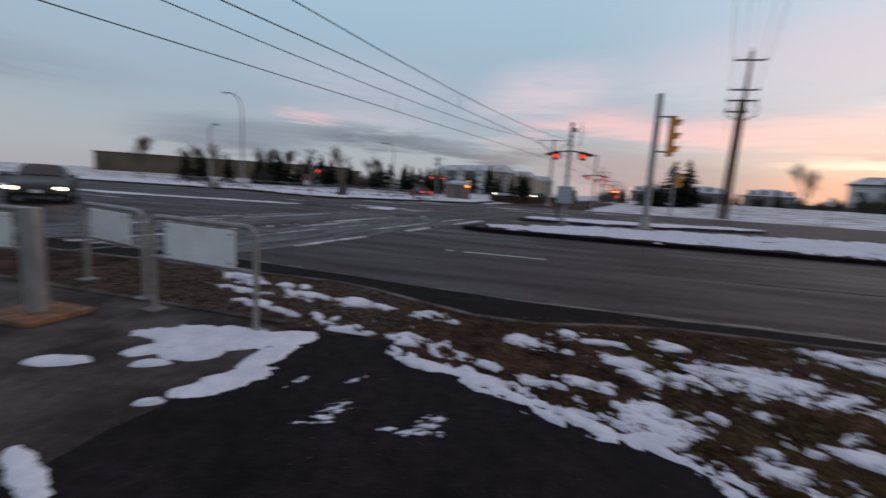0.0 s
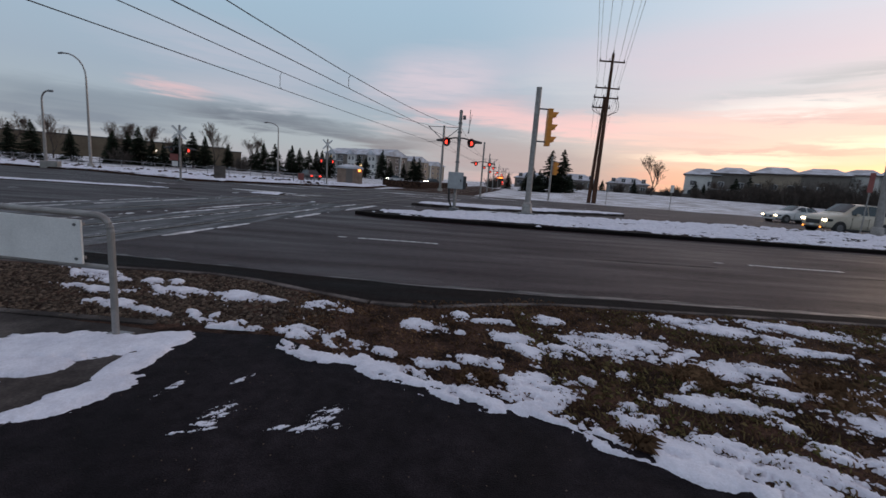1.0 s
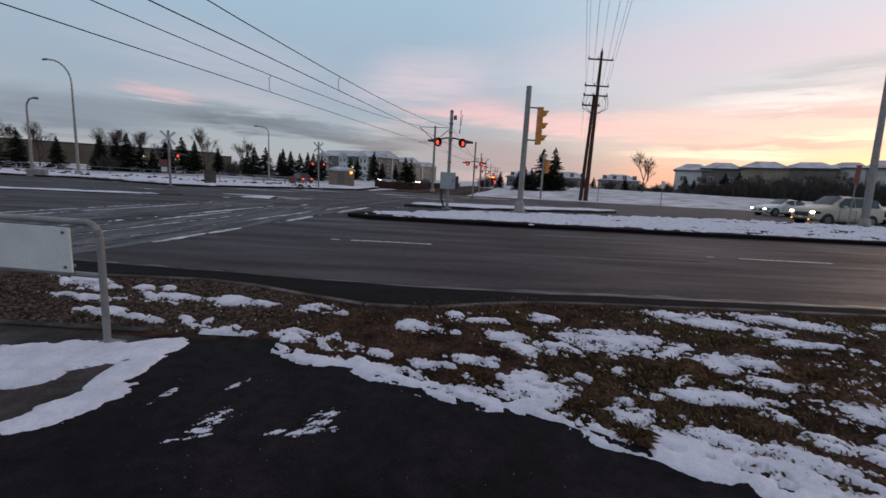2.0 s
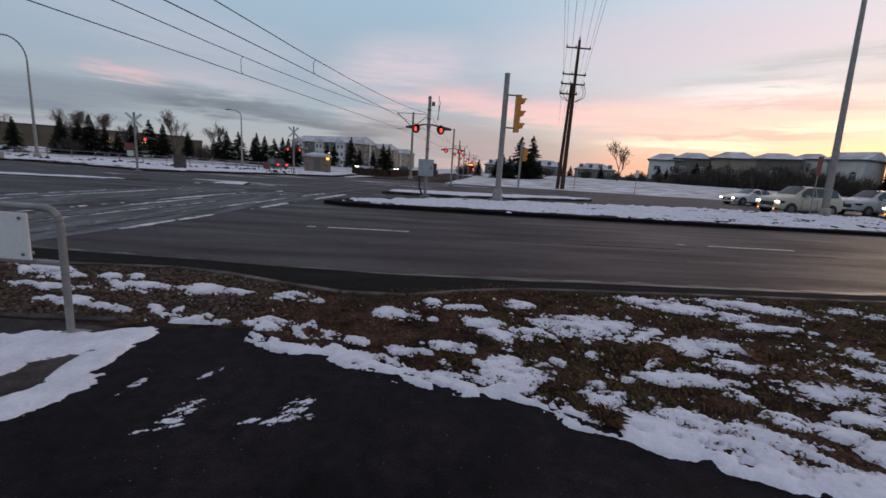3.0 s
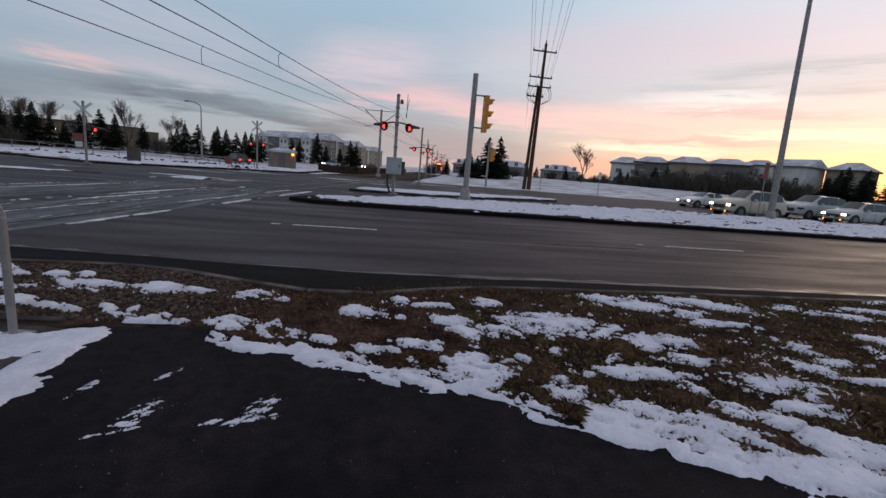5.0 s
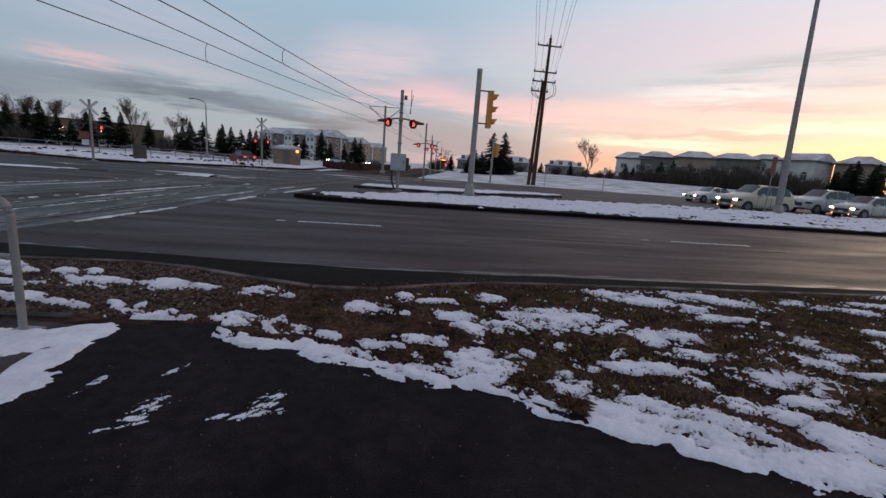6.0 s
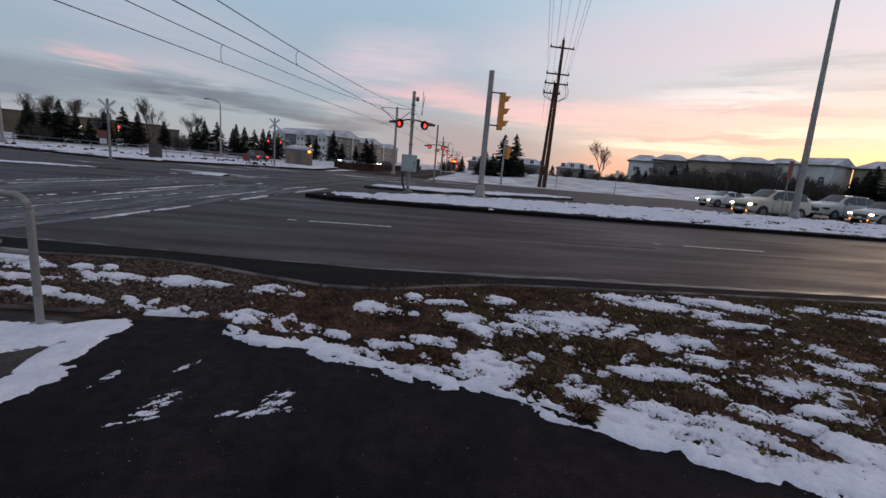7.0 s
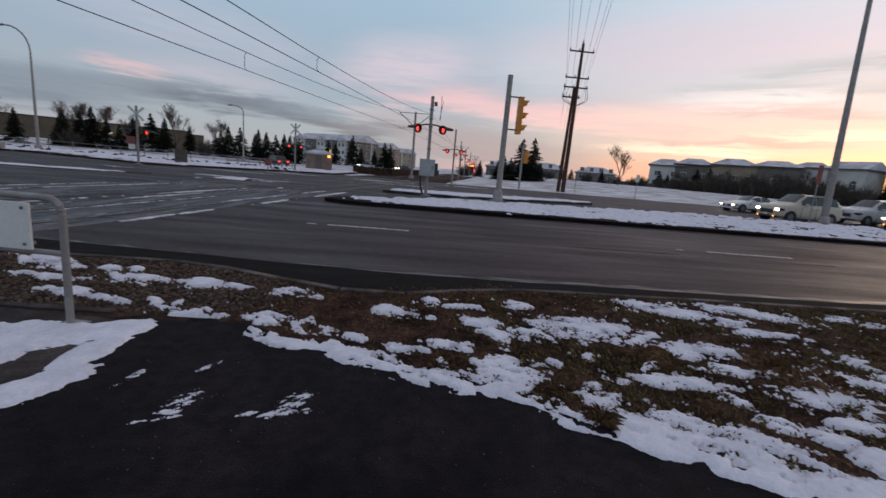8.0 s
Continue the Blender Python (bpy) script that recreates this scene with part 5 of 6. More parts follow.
def hip_roof(w, d, eave, ridge, over=0.5, gable=False):
    bm = bmesh.new()
    W, D = w / 2 + over, d / 2 + over
    run = 0.0 if gable else min(W * 0.62, D)
    e = [bm.verts.new(p) for p in ((-W, -D, eave), (W, -D, eave), (W, D, eave), (-W, D, eave))]
    lo = [bm.verts.new((v.co.x, v.co.y, eave - 0.22)) for v in e]
    r0, r1 = bm.verts.new((-W + run, 0, ridge)), bm.verts.new((W - run, 0, ridge))
    bm.faces.new((e[0], e[1], r1, r0))
    bm.faces.new((e[2], e[3], r0, r1))
    bm.faces.new((e[1], e[2], r1))
    bm.faces.new((e[3], e[0], r0))
    for k in range(4):
        bm.faces.new((e[k], lo[k], lo[(k + 1) % 4], e[(k + 1) % 4]))
    bm.faces.new(lo)
    bmesh.ops.recalc_face_normals(bm, faces=bm.faces[:])
    return bm


def house(x, y, z, yaw, w, d, eave, ridge, mat, label, gable=False, bay=False, arch=False, lit=()):
    root = thing("house", label, "house", pose(x, y, z, 0, 0, yaw), "houses along the field")
    part("wall", a_box(-w / 2, w / 2, -d / 2, d / 2, -0.6, eave - 0.1), mat, root)
    roof = part("roof", hip_roof(w, d, eave, ridge, 0.5, gable), "roof_snow", root, "snow-covered shingle roof")
    W, D = w / 2 + 0.5, d / 2 + 0.5
    for x0, x1, y0, y1 in ((-W - 0.02, W + 0.02, -D - 0.03, -D + 0.05), (-W - 0.02, W + 0.02, D - 0.05, D + 0.03), (-W - 0.03, -W + 0.05, -D + 0.06, D - 0.06), (W - 0.05, W + 0.03, -D + 0.06, D - 0.06)):
        part("fascia", a_box(x0, x1, y0, y1, eave - 0.34, eave - 0.05), "fence_wood", roof, "dark eaves board")
    f = -d / 2
    n = max(2, int(w / 3.2))
    for i in range(n):
        wx = -w / 2 + w * (i + 0.5) / n
        window(root, wx, f, 3.6, 1.25, 1.25, lit=(i in lit), arch=arch and i == 1)
        window(root, wx, f, 0.9, 1.5 if i % 2 else 1.9, 1.35)
    part("belt_trim", a_box(-w / 2 - 0.03, w / 2 + 0.03, f - 0.04, f + 0.02, 2.75, 2.95), "trim_white", root)
    if bay:
        b = part("porch", a_box(-w * 0.42, -w * 0.02, f - 1.8, f - 0.02, 0.0, 2.7), mat, root, "projecting lower bay")
        part("porch_roof", slab([(-w * 0.45, f - 2.1), (w * 0.01, f - 2.1), (w * 0.01, f), (-w * 0.45, f)], 2.7, 2.9, 0.04), "roof_snow", b)
        deck = part("deck", a_box(w * 0.05, w * 0.42, f - 2.4, f - 0.02, 2.45, 2.65), "fence_wood", root)
        for k in range(4):
            part("deck_post", a_tube([(w * 0.07 + k * w * 0.11, f - 2.3, -0.5), (w * 0.07 + k * w * 0.11, f - 2.3, 3.5)], 0.07, 6), "fence_wood", deck)
        part("deck_rail", a_box(w * 0.05, w * 0.42, f - 2.36, f - 2.28, 3.42, 3.5), "fence_wood", deck)
    return root


for hx, hy, yaw, w, d, ez, rz_, mat, lab, gable, bay, arch, lit in (
        (74.3, 125.0, -32, 8.4, 9.0, 6.9, 9.8, "stucco_white", "pale two-storey house with a snowy hip roof", False, False, False, ()),
        (80.4, 121.5, -34, 9.0, 10.0, 7.6, 10.4, "stucco_grey", "grey two-storey house with a snowy hip roof and deck", False, True, False, ()),
        (88.2, 115.8, -37, 10.2, 10.0, 8.0, 10.9, "stucco", "beige two-storey house with a snowy hip roof and deck", False, True, False, ()),
        (95.6, 109.9, -41, 10.2, 10.0, 8.2, 10.9, "stucco_grey", "grey-brown two-storey house with a snowy hip roof", False, True, False, ()),
        (101.2, 105.2, -52, 7.0, 9.0, 8.5, 11.0, "stucco_white", "narrow pale two-storey house with dark windows", False, False, False, ()),
        (107.0, 99.2, -72, 7.4, 9.0, 8.6, 11.6, "stucco_white", "large pale house with a snowy gable roof and an arched window", True, False, True, ()),
        (115.0, 92.6, -76, 7.0, 8.0, 8.4, 11.4, "stucco", "beige house behind dark spruces", False, False, False, ()),
        (122.0, 83.0, -54, 9.0, 9.0, 9.2, 11.6, "stucco_grey", "grey two-storey house with a snowy hip roof", False, True, False, ())):
    g = ground_z(hx, hy)
    house(hx, hy, g, yaw, w, d, ez + 1.0 - g, rz_ - g, mat, lab, gable, bay, arch, lit)
for hx, hy, w in ((48.0, 158.0, 14), (66.0, 156.0, 13), (34.0, 165.0, 12)):
    g = ground_z(hx, hy)
    house(hx, hy, g, -18, w, 9, 3.2, 5.4, "stucco_grey", "low distant bungalow with a snowy roof")


def apartment(x, y, z, yaw, w, d, floors, mat, label, side_mat):
    """A block of flats with balconies, a snowy gabled roof and cross gables."""
    root = thing("apartment_building", label, "apartment building", pose(x, y, z, 0, 0, yaw), "apartment blocks")
    top = floors * 2.8 + 0.4
    part("wall", a_box(-w / 2, w / 2, -d / 2, d / 2, -0.6, top), mat, root)
    roof = part("roof", hip_roof(w, d, top + 0.1, top + 2.7, 0.6, True), "roof_snow", root, "snow-covered roof")
    n = max(2, int(w / 9))
    for i in range(n):
        gx = -w / 2 + w * (i + 0.5) / n
        part("bay_wall", a_box(gx - 2.2, gx + 2.2, -d / 2 - 1.0, -d / 2 - 0.01, -0.6, top - 0.3), side_mat, root)
        bm = hip_roof(4.6, 5.0, 0, 1.8, 0.3, True)
        bmesh.ops.transform(bm, matrix=pose(gx, -d / 2 + 0.9, top - 0.1, 0, 0, 90), verts=bm.verts)
        part("cross_gable", bm, "roof_snow", roof)
        for k in range(floors):
            window(root, gx - 1.0, -d / 2 - 1.0, 0.8 + 2.8 * k, 1.1, 1.3, lit=((i * 3 + k) % 17 == 2))
            window(root, gx + 1.0, -d / 2 - 1.0, 0.8 + 2.8 * k, 1.1, 1.3)
            bx = gx + 4.2
            if bx + 1.6 < w / 2:
                window(root, bx, -d / 2, 0.3 + 2.8 * k, 1.8, 2.0, lit=((i + k * 2) % 13 == 3))
                b = part("balcony", a_box(bx - 1.5, bx + 1.5, -d / 2 - 1.3, -d / 2 - 0.02, 2.8 * k, 2.8 * k + 0.18), "trim_white", root)
                part("balcony_rail", a_box(bx - 1.5, bx + 1.5, -d / 2 - 1.3, -d / 2 - 1.24, 2.8 * k + 0.25, 2.8 * k + 1.1), "galv_dark", b)
    for k in range(floors):
        for y in (-d * 0.3, d * 0.05, d * 0.32):
            z = 0.8 + 2.8 * k
            fr = part("end_window", a_box(w / 2 - 0.05, w / 2 + 0.06, y - 0.75, y + 0.75, z - 0.1, z + 1.4), "trim_white", root)
            part("pane", a_box(w / 2 + 0.055, w / 2 + 0.075, y - 0.62, y + 0.62, z, z + 1.3), "glass_house", fr)
    for y0, y1 in ((-d / 2, -d * 0.18), (d * 0.16, d / 2)):
        part("end_pier", a_box(w / 2 + 0.004, w / 2 + 0.5, y0, y0 + 0.5, -0.6, top - 0.2), side_mat, root)
    return root


apartment(-33.0, 185.0, 0.0, -35, 34.0, 14.0, 3, "stucco_grey", "long grey apartment block with balconies and a snowy roof", "stucco_white")
apartment(-24.0, 228.0, 0.0, -35, 30.0, 14.0, 3, "stucco", "beige apartment block lit by the evening sky", "stucco")
apartment(-14.0, 280.0, 0.0, -38, 26.0, 14.0, 3, "stucco", "distant beige apartment block with a snowy roof", "stucco_white")

# the long brown building behind the trees
bw = thing("warehouse", "long low brown building with a stepped flat roof", "building", pose(-94.0, 121.0, 0.0, 0, 0, 31))
part("wall", a_box(-42, 31, 0, 20, -2.5, 5.7), "brown_wall", bw)
part("wall_step", a_box(31.01, 35, 0, 20, -2.5, 4.9), "brown_wall", bw)
part("parapet", a_box(-42.15, 31.15, -0.15, 20.15, 5.7, 6.0), "black", bw)
part("parapet", a_box(31.17, 35.15, -0.15, 20.15, 4.9, 5.15), "black", bw)
for k in range(9):
    part("pilaster", a_box(-40 + 7.5 * k, -39.4 + 7.5 * k, -0.12, -0.004, -2.0, 5.6), "brown_wall", bw)
part("dock_wall", a_box(10, 24, -0.25, -0.004, -0.5, 1.9), "stucco_white", bw)
for k in (12.0, 20.0):
    part("wall_lamp", a_box(k, k + 0.8, -0.4, -0.1, 3.2, 3.7), "lamp_white", bw, "lit wall lamp")

# brick signal hut by the crossing
hut = thing("signal_hut", "small tan brick hut with a flat snowy roof by the crossing", "hut", pose(-11.5, 54.2, 0.14, 0, 0, 10))
part("wall", a_box(-1.5, 1.5, -1.1, 1.1, -0.1, 1.95), "brick_hut", hut)
part("roof", hip_roof(3.0, 2.2, 2.0, 2.3, 0.12), "roof_snow", hut)
part("door", a_box(-0.45, 0.35, -1.14, -1.09, 0.02, 1.8), "stucco_grey", hut)
part("lamp", a_box(1.0, 1.3, -1.22, -1.1, 1.5, 1.75, bevel=0.03), "amber_on", hut, "lit amber wall lamp")

# fences beyond the tracks
for fx0, fy0, fx1, fy1, n in ((-58.0, 49.5, -14.5, 49.5, 18), (-19.0, 46.2, -12.5, 46.2, 6)):
    fr = thing("rail_fence", "low pale rail fence on the far verge", "fence", kind="structure")
    for i in range(n + 1):
        x, y = fx0 + (fx1 - fx0) * i / n, fy0 + (fy1 - fy0) * i / n
        part("post", a_tube([(x, y, 0.0), (x, y, 0.95)], 0.04, 6), "galv_dark", fr)
    for z in (0.5, 0.9):
        part("rail_bar", a_tube([(fx0, fy0, z), (fx1, fy1, z)], 0.03, 6), "galv_dark", fr)
wl = tagged(part("retaining_wall", slab([(-7.8, 57.0), (-2.8, 57.2), (6.0, 104.0), (4.6, 104.0), (-3.6, 58.0), (-7.8, 57.8)], -0.1, 0.85, 0.04), "soil"), "low dark earth bank beside the track", "wall", kind="structure")
cab = thing("utility_cabinet", "small dark utility cabinet on the verge", "cabinet", pose(-19.6, 38.5, 0.14, 0, 0, 25))
part("body", a_box(-0.45, 0.45, -0.35, 0.35, 0, 1.1, bevel=0.04), "fence_wood", cab)
part("door", a_box(-0.39, 0.39, -0.375, -0.352, 0.1, 1.0), "fence_wood", cab)
jb = tagged(part("concrete_block", slab([(-33.6, 36.6), (-32.5, 37.0), (-32.9, 37.9), (-34.0, 37.5)], 0.0, 0.62, 0.05), "concrete"), "pale concrete block on the far verge", "concrete block")
# cars far along the avenue and on the road beyond the crossing
def distant_car(x, y, z, rz, red, paint):
    """A car far off, its lamps towards -y."""
    o = thing("distant_car", "distant car with lit lamps on the road", "car", pose(x, y, z, 0, 0, rz), "distant cars")
    part("body", loft([[(-0.85, -2.2, 0.3), (0.85, -2.2, 0.3), (0.85, -2.2, 0.85), (-0.85, -2.2, 0.85)], [(-0.9, 2.2, 0.3), (0.9, 2.2, 0.3), (0.9, 2.2, 0.85), (-0.9, 2.2, 0.85)]]), paint, o)
    part("cabin", loft([[(-0.78, -1.6, 0.84), (0.78, -1.6, 0.84), (0.78, 1.3, 0.84), (-0.78, 1.3, 0.84)], [(-0.6, -1.0, 1.42), (0.6, -1.0, 1.42), (0.6, 0.6, 1.42), (-0.6, 0.6, 1.42)]]), "glass", o)
    for s in (-0.62, 0.62):
        part("lamp", a_box(s - 0.14, s + 0.14, -2.24, -2.2, 0.55, 0.78), "red_on" if red else "lamp_white", o)
        for yy in (-1.35, 1.35):
            part("tyre", a_tube([(s * 1.35 - 0.09, yy, 0.31), (s * 1.35 + 0.09, yy, 0.31)], 0.31, 12), "rubber", o)


rng = random.Random(5)
for k in range(14):
    y = 150 + 9 * k
    distant_car(track_x(y, 7 + rng.uniform(-2, 12)), y, 0.05, TRACK_RZ, k % 2 == 0, "black" if k % 3 else "car_silver")
for x, y, rz, red, paint in ((-18.9, 62.0, 40, True, "black"), (-12.8, 118.0, -60, False, "car_silver"), (-2.5, 112.0, -50, False, "black")):
    distant_car(x, y, ground_z(x, y) + 0.02, rz, red, paint)


# ---------------------------------------------------------------- trees
def spruce(h, r, seed, name="spruce"):
    """A spruce: tapered trunk, drooping whorls of needle sprays with gaps."""
    rg = random.Random(seed)
    root = thing(name, "dark green spruce with drooping boughs", "tree", None, "spruces")
    part("trunk", a_tube([(0, 0, -0.4), (0.02, 0.01, h * 0.5), (0, 0, h * 0.97)], [0.05 * r + 0.06, 0.04 * r + 0.03, 0.012], 7), "trunk", root)
    v, f = [], []
    n = 44
    for i in range(n):
        t = (i / n) ** 0.9
        z = h * (0.06 + 0.93 * t)
        reach = r * (1 - t) ** 0.85 * (0.8 + 0.35 * rg.random()) + 0.05
        for k in range(9 if t < 0.7 else 6):
            if rg.random() < 0.12:
                continue
            a = rg.uniform(0, 6.283)
            l = reach * rg.uniform(0.65, 1.12)
            dx, dy = math.cos(a), math.sin(a)
            nx, ny = -dy, dx
            for j in range(4):
                q = (j + 0.4) / 4
                px, py, pz = dx * l * q, dy * l * q, z - l * 0.32 * q + 0.12 * l * q * q
                w = 0.30 * l * (1.1 - 0.7 * q) + 0.05
                tip = l * 0.36
                for s in (-1, 1):
                    b = len(v)
                    sw = rg.uniform(0.6, 1.1)
                    v += [(px, py, pz + 0.05), (px + nx * s * w * sw + dx * tip * 0.5, py + ny * s * w * sw + dy * tip * 0.5, pz - 0.12 - rg.random() * 0.15), (px + dx * tip, py + dy * tip, pz - 0.05 * rg.random())]
                    f.append((b, b + 1, b + 2))
    mesh_ob("crown", v, f, "needles", root)
    return root


def bare_tree(h, seed, spread=0.55, name="bare_tree", label="leafless broad-crowned tree with fine twigs"):
    rg = random.Random(seed)
    root = thing(name, label, "tree", None, "bare trees")
    wood, twigs = bmesh.new(), bmesh.new()

    def grow(p, d, l, r, depth):
        q = p + d * l
        mid = p + d * l * 0.5 + Vector((rg.uniform(-1, 1), rg.uniform(-1, 1), 0)) * l * 0.06
        tube(wood if depth < 2 else twigs, [p, mid, q], [r, r * 0.85, r * 0.68], 6 if depth < 2 else 3, caps=False)
        if depth >= 7:
            return
        for _ in range(4 if depth in (1, 2) else 3 if depth < 5 else 2):
            ax = Vector((rg.uniform(-1, 1), rg.uniform(-1, 1), rg.uniform(-0.45, 0.65)))
            nd = (d * 0.80 + ax * spread * 1.05).normalized()
            nd.z += 0.13
            if nd.z < 0.0:
                nd.z = 0.05
            grow(q if rg.random() < 0.45 else p + d * l * rg.uniform(0.40, 0.95), nd.normalized(), l * rg.uniform(0.58, 0.78), max(0.008, r * 0.58), depth + 1)

    grow(Vector((0, 0, -0.3)), Vector((0.02, 0.0, 1)), h * 0.27, h * 0.015, 0)
    part("trunk", wood, "trunk", root)
    part("crown", twigs, "twig", root, "fine bare twigs")
    return root


def bush(r, h, seed):
    rg = random.Random(seed)
    root = thing("bush", "bare brown bush with dense fine twigs", "bush", None, "bushes")
    bm = bmesh.new()
    for i in range(170):
        a, q = rg.uniform(0, 6.283), rg.uniform(0.0, 1.0) ** 0.6
        x, y = r * q * math.cos(a), r * q * math.sin(a)
        hh = h * rg.uniform(0.35, 0.95) * (1 - 0.35 * q * q)
        for s in range(3):
            tube(bm, [(x * 0.4, y * 0.4, -0.1), (x * 0.75 + rg.uniform(-.2, .2), y * 0.75 + rg.uniform(-.2, .2), hh * 0.55), (x + rg.uniform(-.5, .5), y + rg.uniform(-.5, .5), hh * rg.uniform(0.8, 1.05))], [0.035, 0.03, 0.016], 3, caps=False)
    part("crown", bm, "bush", root)
    return root


def tallness(ob):
    return max(v.co.z for c in ob.children for v in c.data.vertices)


def scatter(makers, places):
    """Each row: x, y, height over the datum; the first use of a maker is the thing itself, the rest are copies."""
    made, placed = {}, set()
    for i, (x, y, top) in enumerate(places):
        k = i % len(makers)
        z = ground_z(x, y)
        m0 = makers[k]
        if k not in made:
            made[k] = m0()
        src = made[k]
        s = (top - z) / tallness(src)
        m = Matrix.LocRotScale((x, y, z), Euler((0, 0, 2.1 * i)), (s, s, s))
        if k not in placed:
            placed.add(k)
            src.matrix_basis = m
        else:
            sc = src.scale.copy()
            c = copy_thing(src, Matrix.LocRotScale((x, y, z), Euler((0, 0, 2.1 * i)), (s / sc.x, s / sc.y, s / sc.z)))


scatter([lambda: spruce(10.0, 3.2, 1), lambda: spruce(10.0, 3.6, 2), lambda: spruce(10.0, 2.7, 3)],
        [(-45.5, 65.8, 5.9), (-44.0, 66.6, 4.3), (-42.9, 67.5, 3.9), (-41.5, 68.4, 5.2), (-39.6, 69.5, 5.9), (-38.1, 70.3, 5.5), (-30.3, 74.1, 5.3), (-28.6, 74.6, 5.3), (-26.1, 75.6, 5.3), (-24.9, 76.0, 5.0), (-23.5, 76.5, 4.7), (-22.4, 77.4, 5.0), (-21.3, 77.0, 4.9), (-47.6, 66.5, 5.0), (-49.5, 65.5, 4.6), (-36.0, 73.5, 4.6), (-32.0, 75.5, 4.4), (-27.3, 77.5, 4.6), (-20.2, 78.6, 4.6), (-34.4, 79.0, 4.0)])
scatter([lambda: spruce(10.0, 2.8, 4), lambda: spruce(10.0, 3.2, 5)],
        [(-56.1, 57.0, 4.8), (-54.4, 58.3, 5.3), (-51.7, 61.1, 4.6), (-48.0, 64.0, 4.9), (-22.7, 117.8, 6.2), (-20.9, 118.2, 5.9), (-16.6, 118.8, 8.1), (-14.4, 119.1, 5.2), (-10.8, 119.5, 5.0), (-8.2, 119.7, 7.0), (-6.7, 119.8, 6.7)])
scatter([lambda: spruce(10.0, 3.9, 6), lambda: spruce(10.0, 3.4, 7)],
        [(22.4, 91.0, 9.0), (24.9, 91.5, 9.4), (20.5, 92.8, 4.8), (19.3, 93.4, 5.3), (18.0, 93.6, 4.2), (16.5, 110.0, 4.2), (28.0, 96.0, 4.5), (68.5, 118.0, 6.0), (76.0, 113.0, 7.2), (79.0, 112.0, 7.6), (70.6, 117.5, 5.2), (104.0, 86.0, 8.8), (108.5, 83.5, 9.2), (112.0, 80.5, 10.0), (116.0, 74.0, 8.0), (109.5, 90.5, 8.6), (94.2, 76.6, 8.8), (96.6, 75.0, 7.8), (92.0, 78.5, 6.4), (106.6, 90.5, 7.2), (118.0, 80.0, 9.0), (52.0, 118.0, 4.8), (44.0, 120.0, 4.4)])
scatter([lambda: bare_tree(7.5, 11), lambda: bare_tree(7.5, 12, 0.48), lambda: bare_tree(7.0, 13, 0.6)],
        [(-39.3, 75.4, 8.4), (-34.0, 77.9, 7.0), (-52.7, 72.9, 6.9), (47.8, 99.1, 10.6), (-44.6, 72.4, 5.9), (-52.9, 78.9, 7.2), (-56.7, 76.2, 7.4), (-59.4, 60.9, 6.6), (-66.0, 58.0, 7.0), (-62.0, 70.0, 7.4), (84.0, 112.0, 8.5), (92.0, 106.0, 8.0), (98.0, 101.5, 9.0), (73.0, 117.0, 6.5)])
scatter([lambda: bush(2.4, 5.0, 21), lambda: bush(2.8, 4.4, 22)],
        [(71.0, 110.0, 5.6), (77.5, 106.0, 6.4), (82.0, 102.5, 7.2), (85.5, 99.5, 6.4), (89.0, 96.5, 7.4), (92.0, 93.5, 6.8), (95.0, 90.5, 6.4), (62.0, 115.0, 4.6), (56.5, 118.0, 4.0), (38.0, 121.0, 4.0), (31.0, 118.0, 3.6), (49.5, 122.0, 4.4), (-33.0, 72.0, 3.2), (-47.0, 64.0, 3.0), (80.0, 104.5, 5.0), (87.0, 98.2, 5.4), (66.0, 113.0, 4.4), (14.0, 120.0, 4.0), (103.0, 92.0, 6.0), (73.5, 108.5, 5.0), (75.5, 107.0, 6.6), (79.0, 105.5, 6.8), (83.5, 101.0, 7.4), (84.5, 100.5, 5.6), (87.5, 97.5, 7.6), (90.5, 95.0, 7.0), (93.5, 92.0, 7.2), (97.0, 89.0, 6.2), (69.0, 111.5, 4.8), (60.0, 116.5, 3.8), (42.0, 121.0, 3.6)])
fw = tagged(part("garden_fence", slab([(56.0, 124.5), (76.0, 112.0), (98.0, 93.0), (108.0, 78.0), (108.2, 78.2), (98.2, 93.2), (76.1, 112.2), (56.1, 124.7)], -0.3, 2.3), "fence_wood"), "dark weathered wooden garden fence behind the houses", "fence", kind="structure")

# ---------------------------------------------------------------- ground cover: stones, grass blades, weeds
rg = random.Random(8)
v, f = [], []
for i in range(15000):
    x, y = rg.uniform(-6.4, -0.9), rg.uniform(3.75, 6.2)
    if x > -1.9 and rg.random() < (x + 1.9):
        continue
    if y > kerb_y(x) - 0.16 or (x > -2.6 and y < 3.75):
        continue
    r = rg.uniform(0.008, 0.022)
    b = len(v)
    a0 = rg.uniform(0, 6.28)
    for k in range(5):
        a = a0 + k * 1.2566
        q = r * rg.uniform(0.75, 1.25)
        v.append((x + q * math.cos(a), y + q * math.sin(a), ZB + 0.001))
    for k in range(5):
        a = a0 + k * 1.2566 + 0.3
        q = r * rg.uniform(0.5, 0.8)
        v.append((x + q * math.cos(a), y + q * math.sin(a), ZB + r * rg.uniform(0.5, 0.95)))
    for k in range(5):
        f.append((b + k, b + (k + 1) % 5, b + 5 + (k + 1) % 5, b + 5 + k))
    f.append(tuple(b + 5 + k for k in range(5)))
tagged(mesh_ob("stone_mulch", v, f, "stone"), "brown and grey crushed-stone mulch on the verge", "stones", kind="stuff")


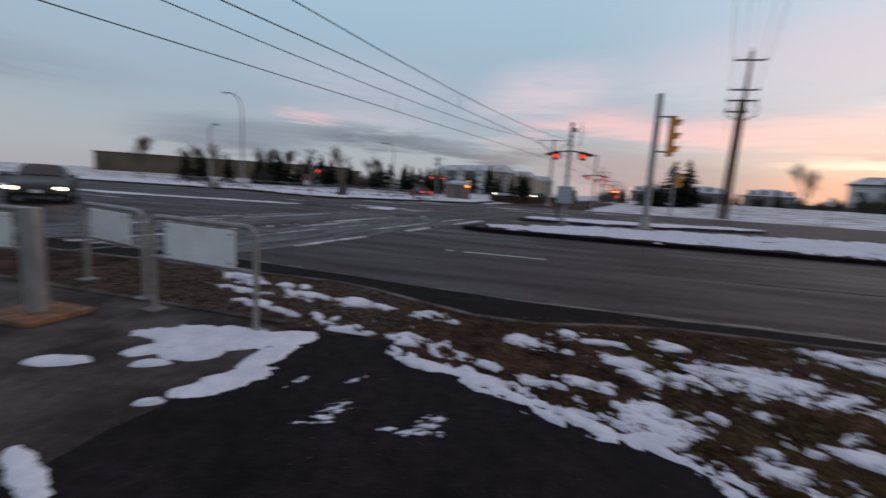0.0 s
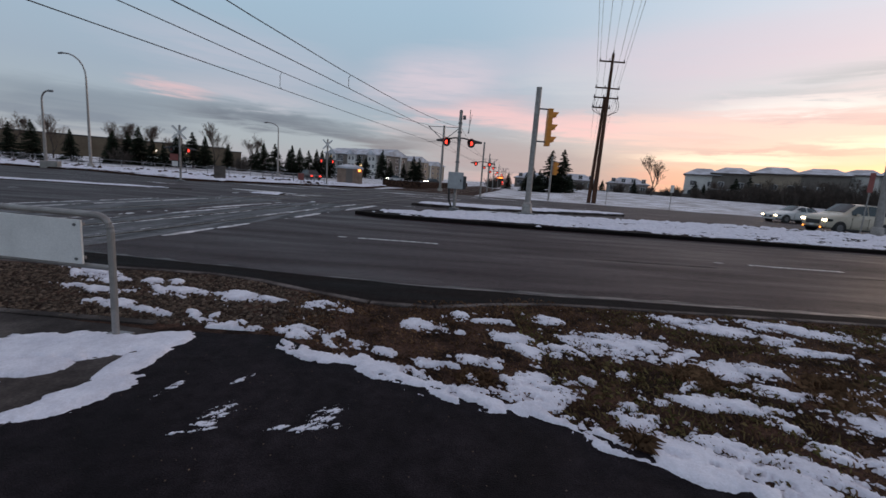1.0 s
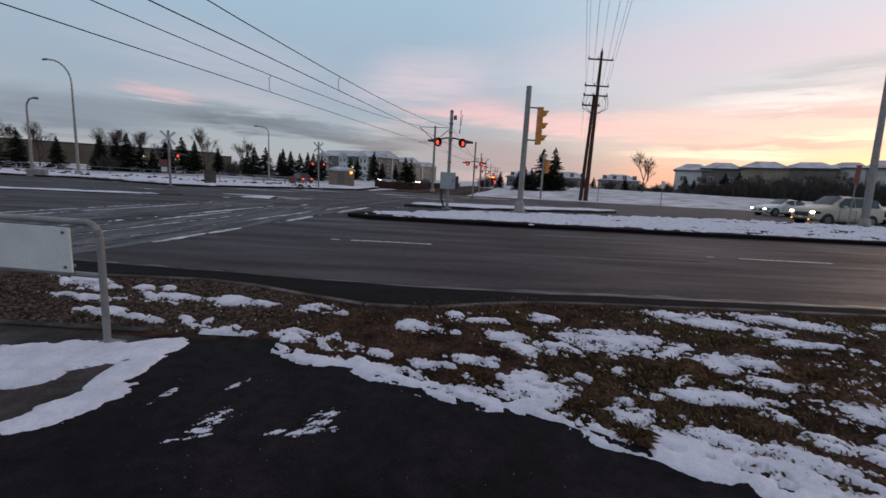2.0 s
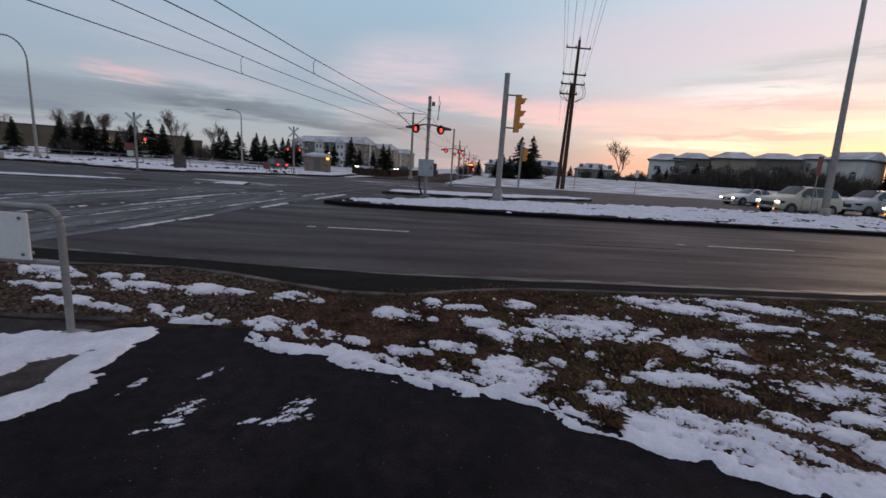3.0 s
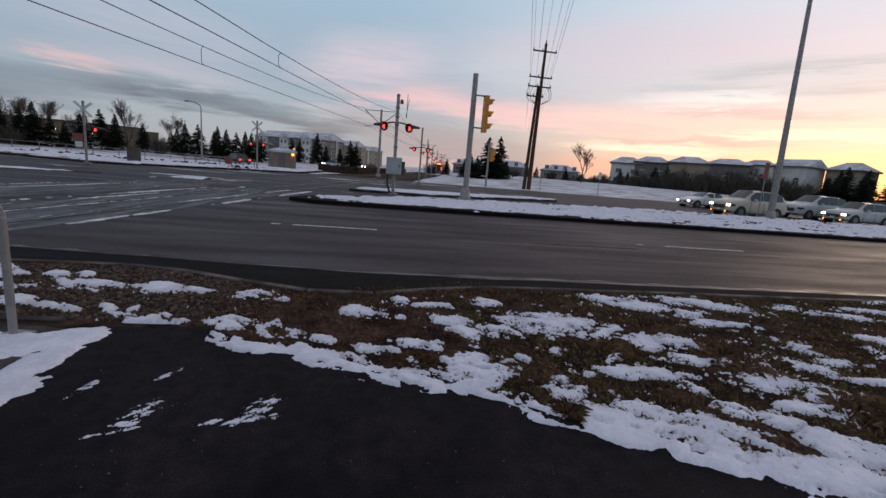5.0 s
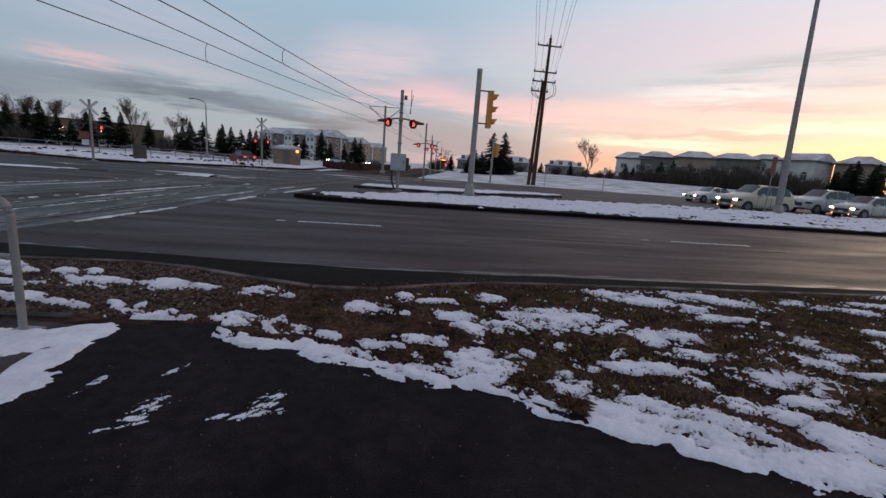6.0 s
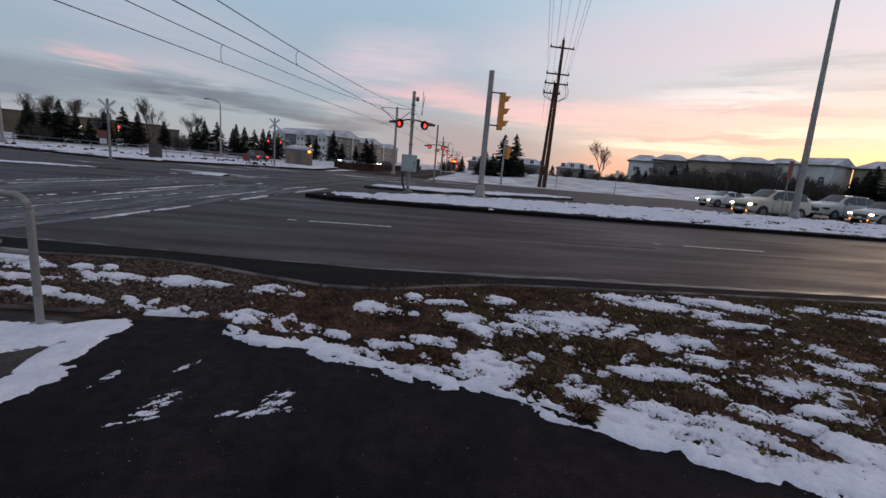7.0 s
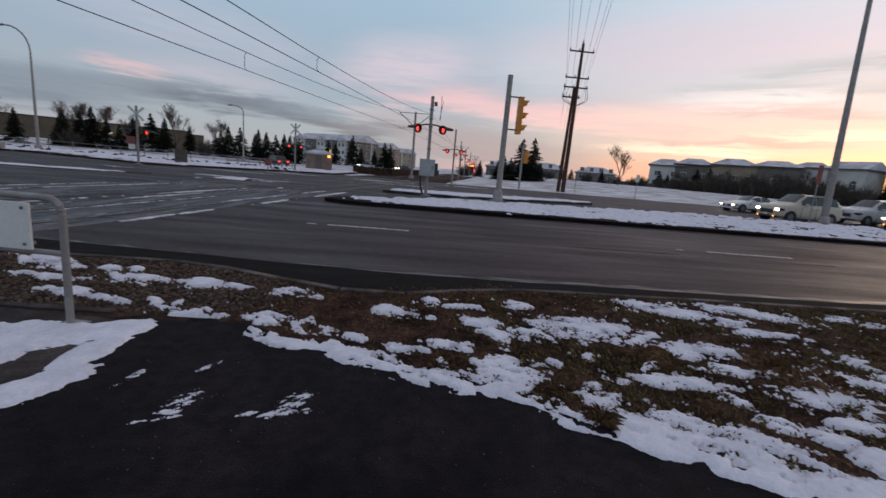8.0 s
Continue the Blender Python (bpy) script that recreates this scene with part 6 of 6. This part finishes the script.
def blades(name, label, n, place, length, mat, seed):
    rg = random.Random(seed)
    v, f = [], []
    for _ in range(n):
        p = place(rg)
        if p is None:
            continue
        x, y = p
        l = length * rg.uniform(0.5, 1.3)
        a, lean = rg.uniform(0, 6.283), rg.uniform(0.3, 1.4)
        dx, dy = math.cos(a), math.sin(a)
        w = 0.0035
        b = len(v)
        v += [(x - dy * w, y + dx * w, ZB), (x + dy * w, y - dx * w, ZB), (x + dx * l * lean * 0.45 + dy * w, y + dy * l * lean * 0.45 - dx * w, ZB + l * 0.6), (x + dx * l * lean, y + dy * l * lean, ZB + l * (0.95 - 0.45 * lean))]
        f += [(b, b + 1, b + 2), (b, b + 2, b + 3)]
    return tagged(mesh_ob(name, v, f, mat), label, "grass", kind="stuff")


def on_verge(rg):
    x, y = rg.uniform(-1.5, 8.5), rg.uniform(0.6, 5.5)
    if y > kerb_y(x) - 0.15 or y < 3.25 - 0.47 * (x + 0.6):
        return None
    return x, y


def on_green(rg):
    x, y = on_verge(rg) or (None, None)
    if x is None or fbm(x, y, 0.9, 3, 5.0) < -0.04 or x < 0.9:
        return None
    return x, y


def tuft(cx, cy, r):
    def f(rg):
        a, q = rg.uniform(0, 6.283), r * math.sqrt(rg.random())
        return cx + q * math.cos(a), cy + q * math.sin(a)
    return f


blades("dead_grass", "flattened dead brown grass on the verge", 34000, on_verge, 0.036, "grass_dead", 31)
blades("green_grass", "dull green grass showing between snow patches", 34000, on_green, 0.042, "grass_green", 32)
for cx, cy, r, l in ((1.27, 2.36, 0.05, 0.09), (3.3, 3.15, 0.34, 0.09), (4.6, 3.4, 0.30, 0.09), (2.2, 3.35, 0.2, 0.08), (0.2, 4.65, 0.5, 0.035), (1.2, 4.9, 0.6, 0.035), (3.6, 2.25, 0.3, 0.10), (0.35, 3.05, 0.14, 0.06)):
    blades("grass_tuft", "dry tuft of long brown grass on the verge", int(500 * max(0.35, min(1.0, r * 4))), tuft(cx, cy, r), l, "grass_dead", int(cx * 100))

# grit on the path and boulders on the far verge
rg = random.Random(77)


def pebbles(name, label, category, n, place, r0, r1, mat, z0):
    v, f = [], []
    for _ in range(n):
        p = place()
        if p is None:
            continue
        x, y = p
        r = r0 + (r1 - r0) * rg.random() ** 2
        b, a0 = len(v), rg.uniform(0, 6.28)
        for zz, q in ((0.0, 1.0), (0.45, 1.05), (0.8, 0.6)):
            v += [(x + r * q * rg.uniform(0.75, 1.2) * math.cos(a0 + k * 1.0472), y + r * q * rg.uniform(0.75, 1.2) * math.sin(a0 + k * 1.0472), z0 + r * zz * rg.uniform(0.8, 1.2)) for k in range(6)]
        for t in (0, 6):
            for k in range(6):
                f.append((b + t + k, b + t + (k + 1) % 6, b + t + 6 + (k + 1) % 6, b + t + 6 + k))
        f.append(tuple(b + 12 + k for k in range(6)))
    return tagged(mesh_ob(name, v, f, mat), label, category, kind="stuff")


def on_path():
    x, y = rg.uniform(-2.0, 3.0), rg.uniform(0.6, 3.5)
    return (x, y) if y < path_edge(x) - 0.03 and y < 3.5 else None


def far_spot():
    x = rg.uniform(-46, -12.5)
    y = 44.5 + rg.uniform(-2.6, 2.6)
    return (x, y) if f_in(x, y) > 0.6 else None


pebbles("path_grit", "scattered grit and small stones on the path", "grit", 900, on_path, 0.0012, 0.005, "stone", ZB + 0.006)
pebbles("boulders", "low dark boulders on the far verge", "boulders", 130, far_spot, 0.10, 0.26, "soil", 0.12)
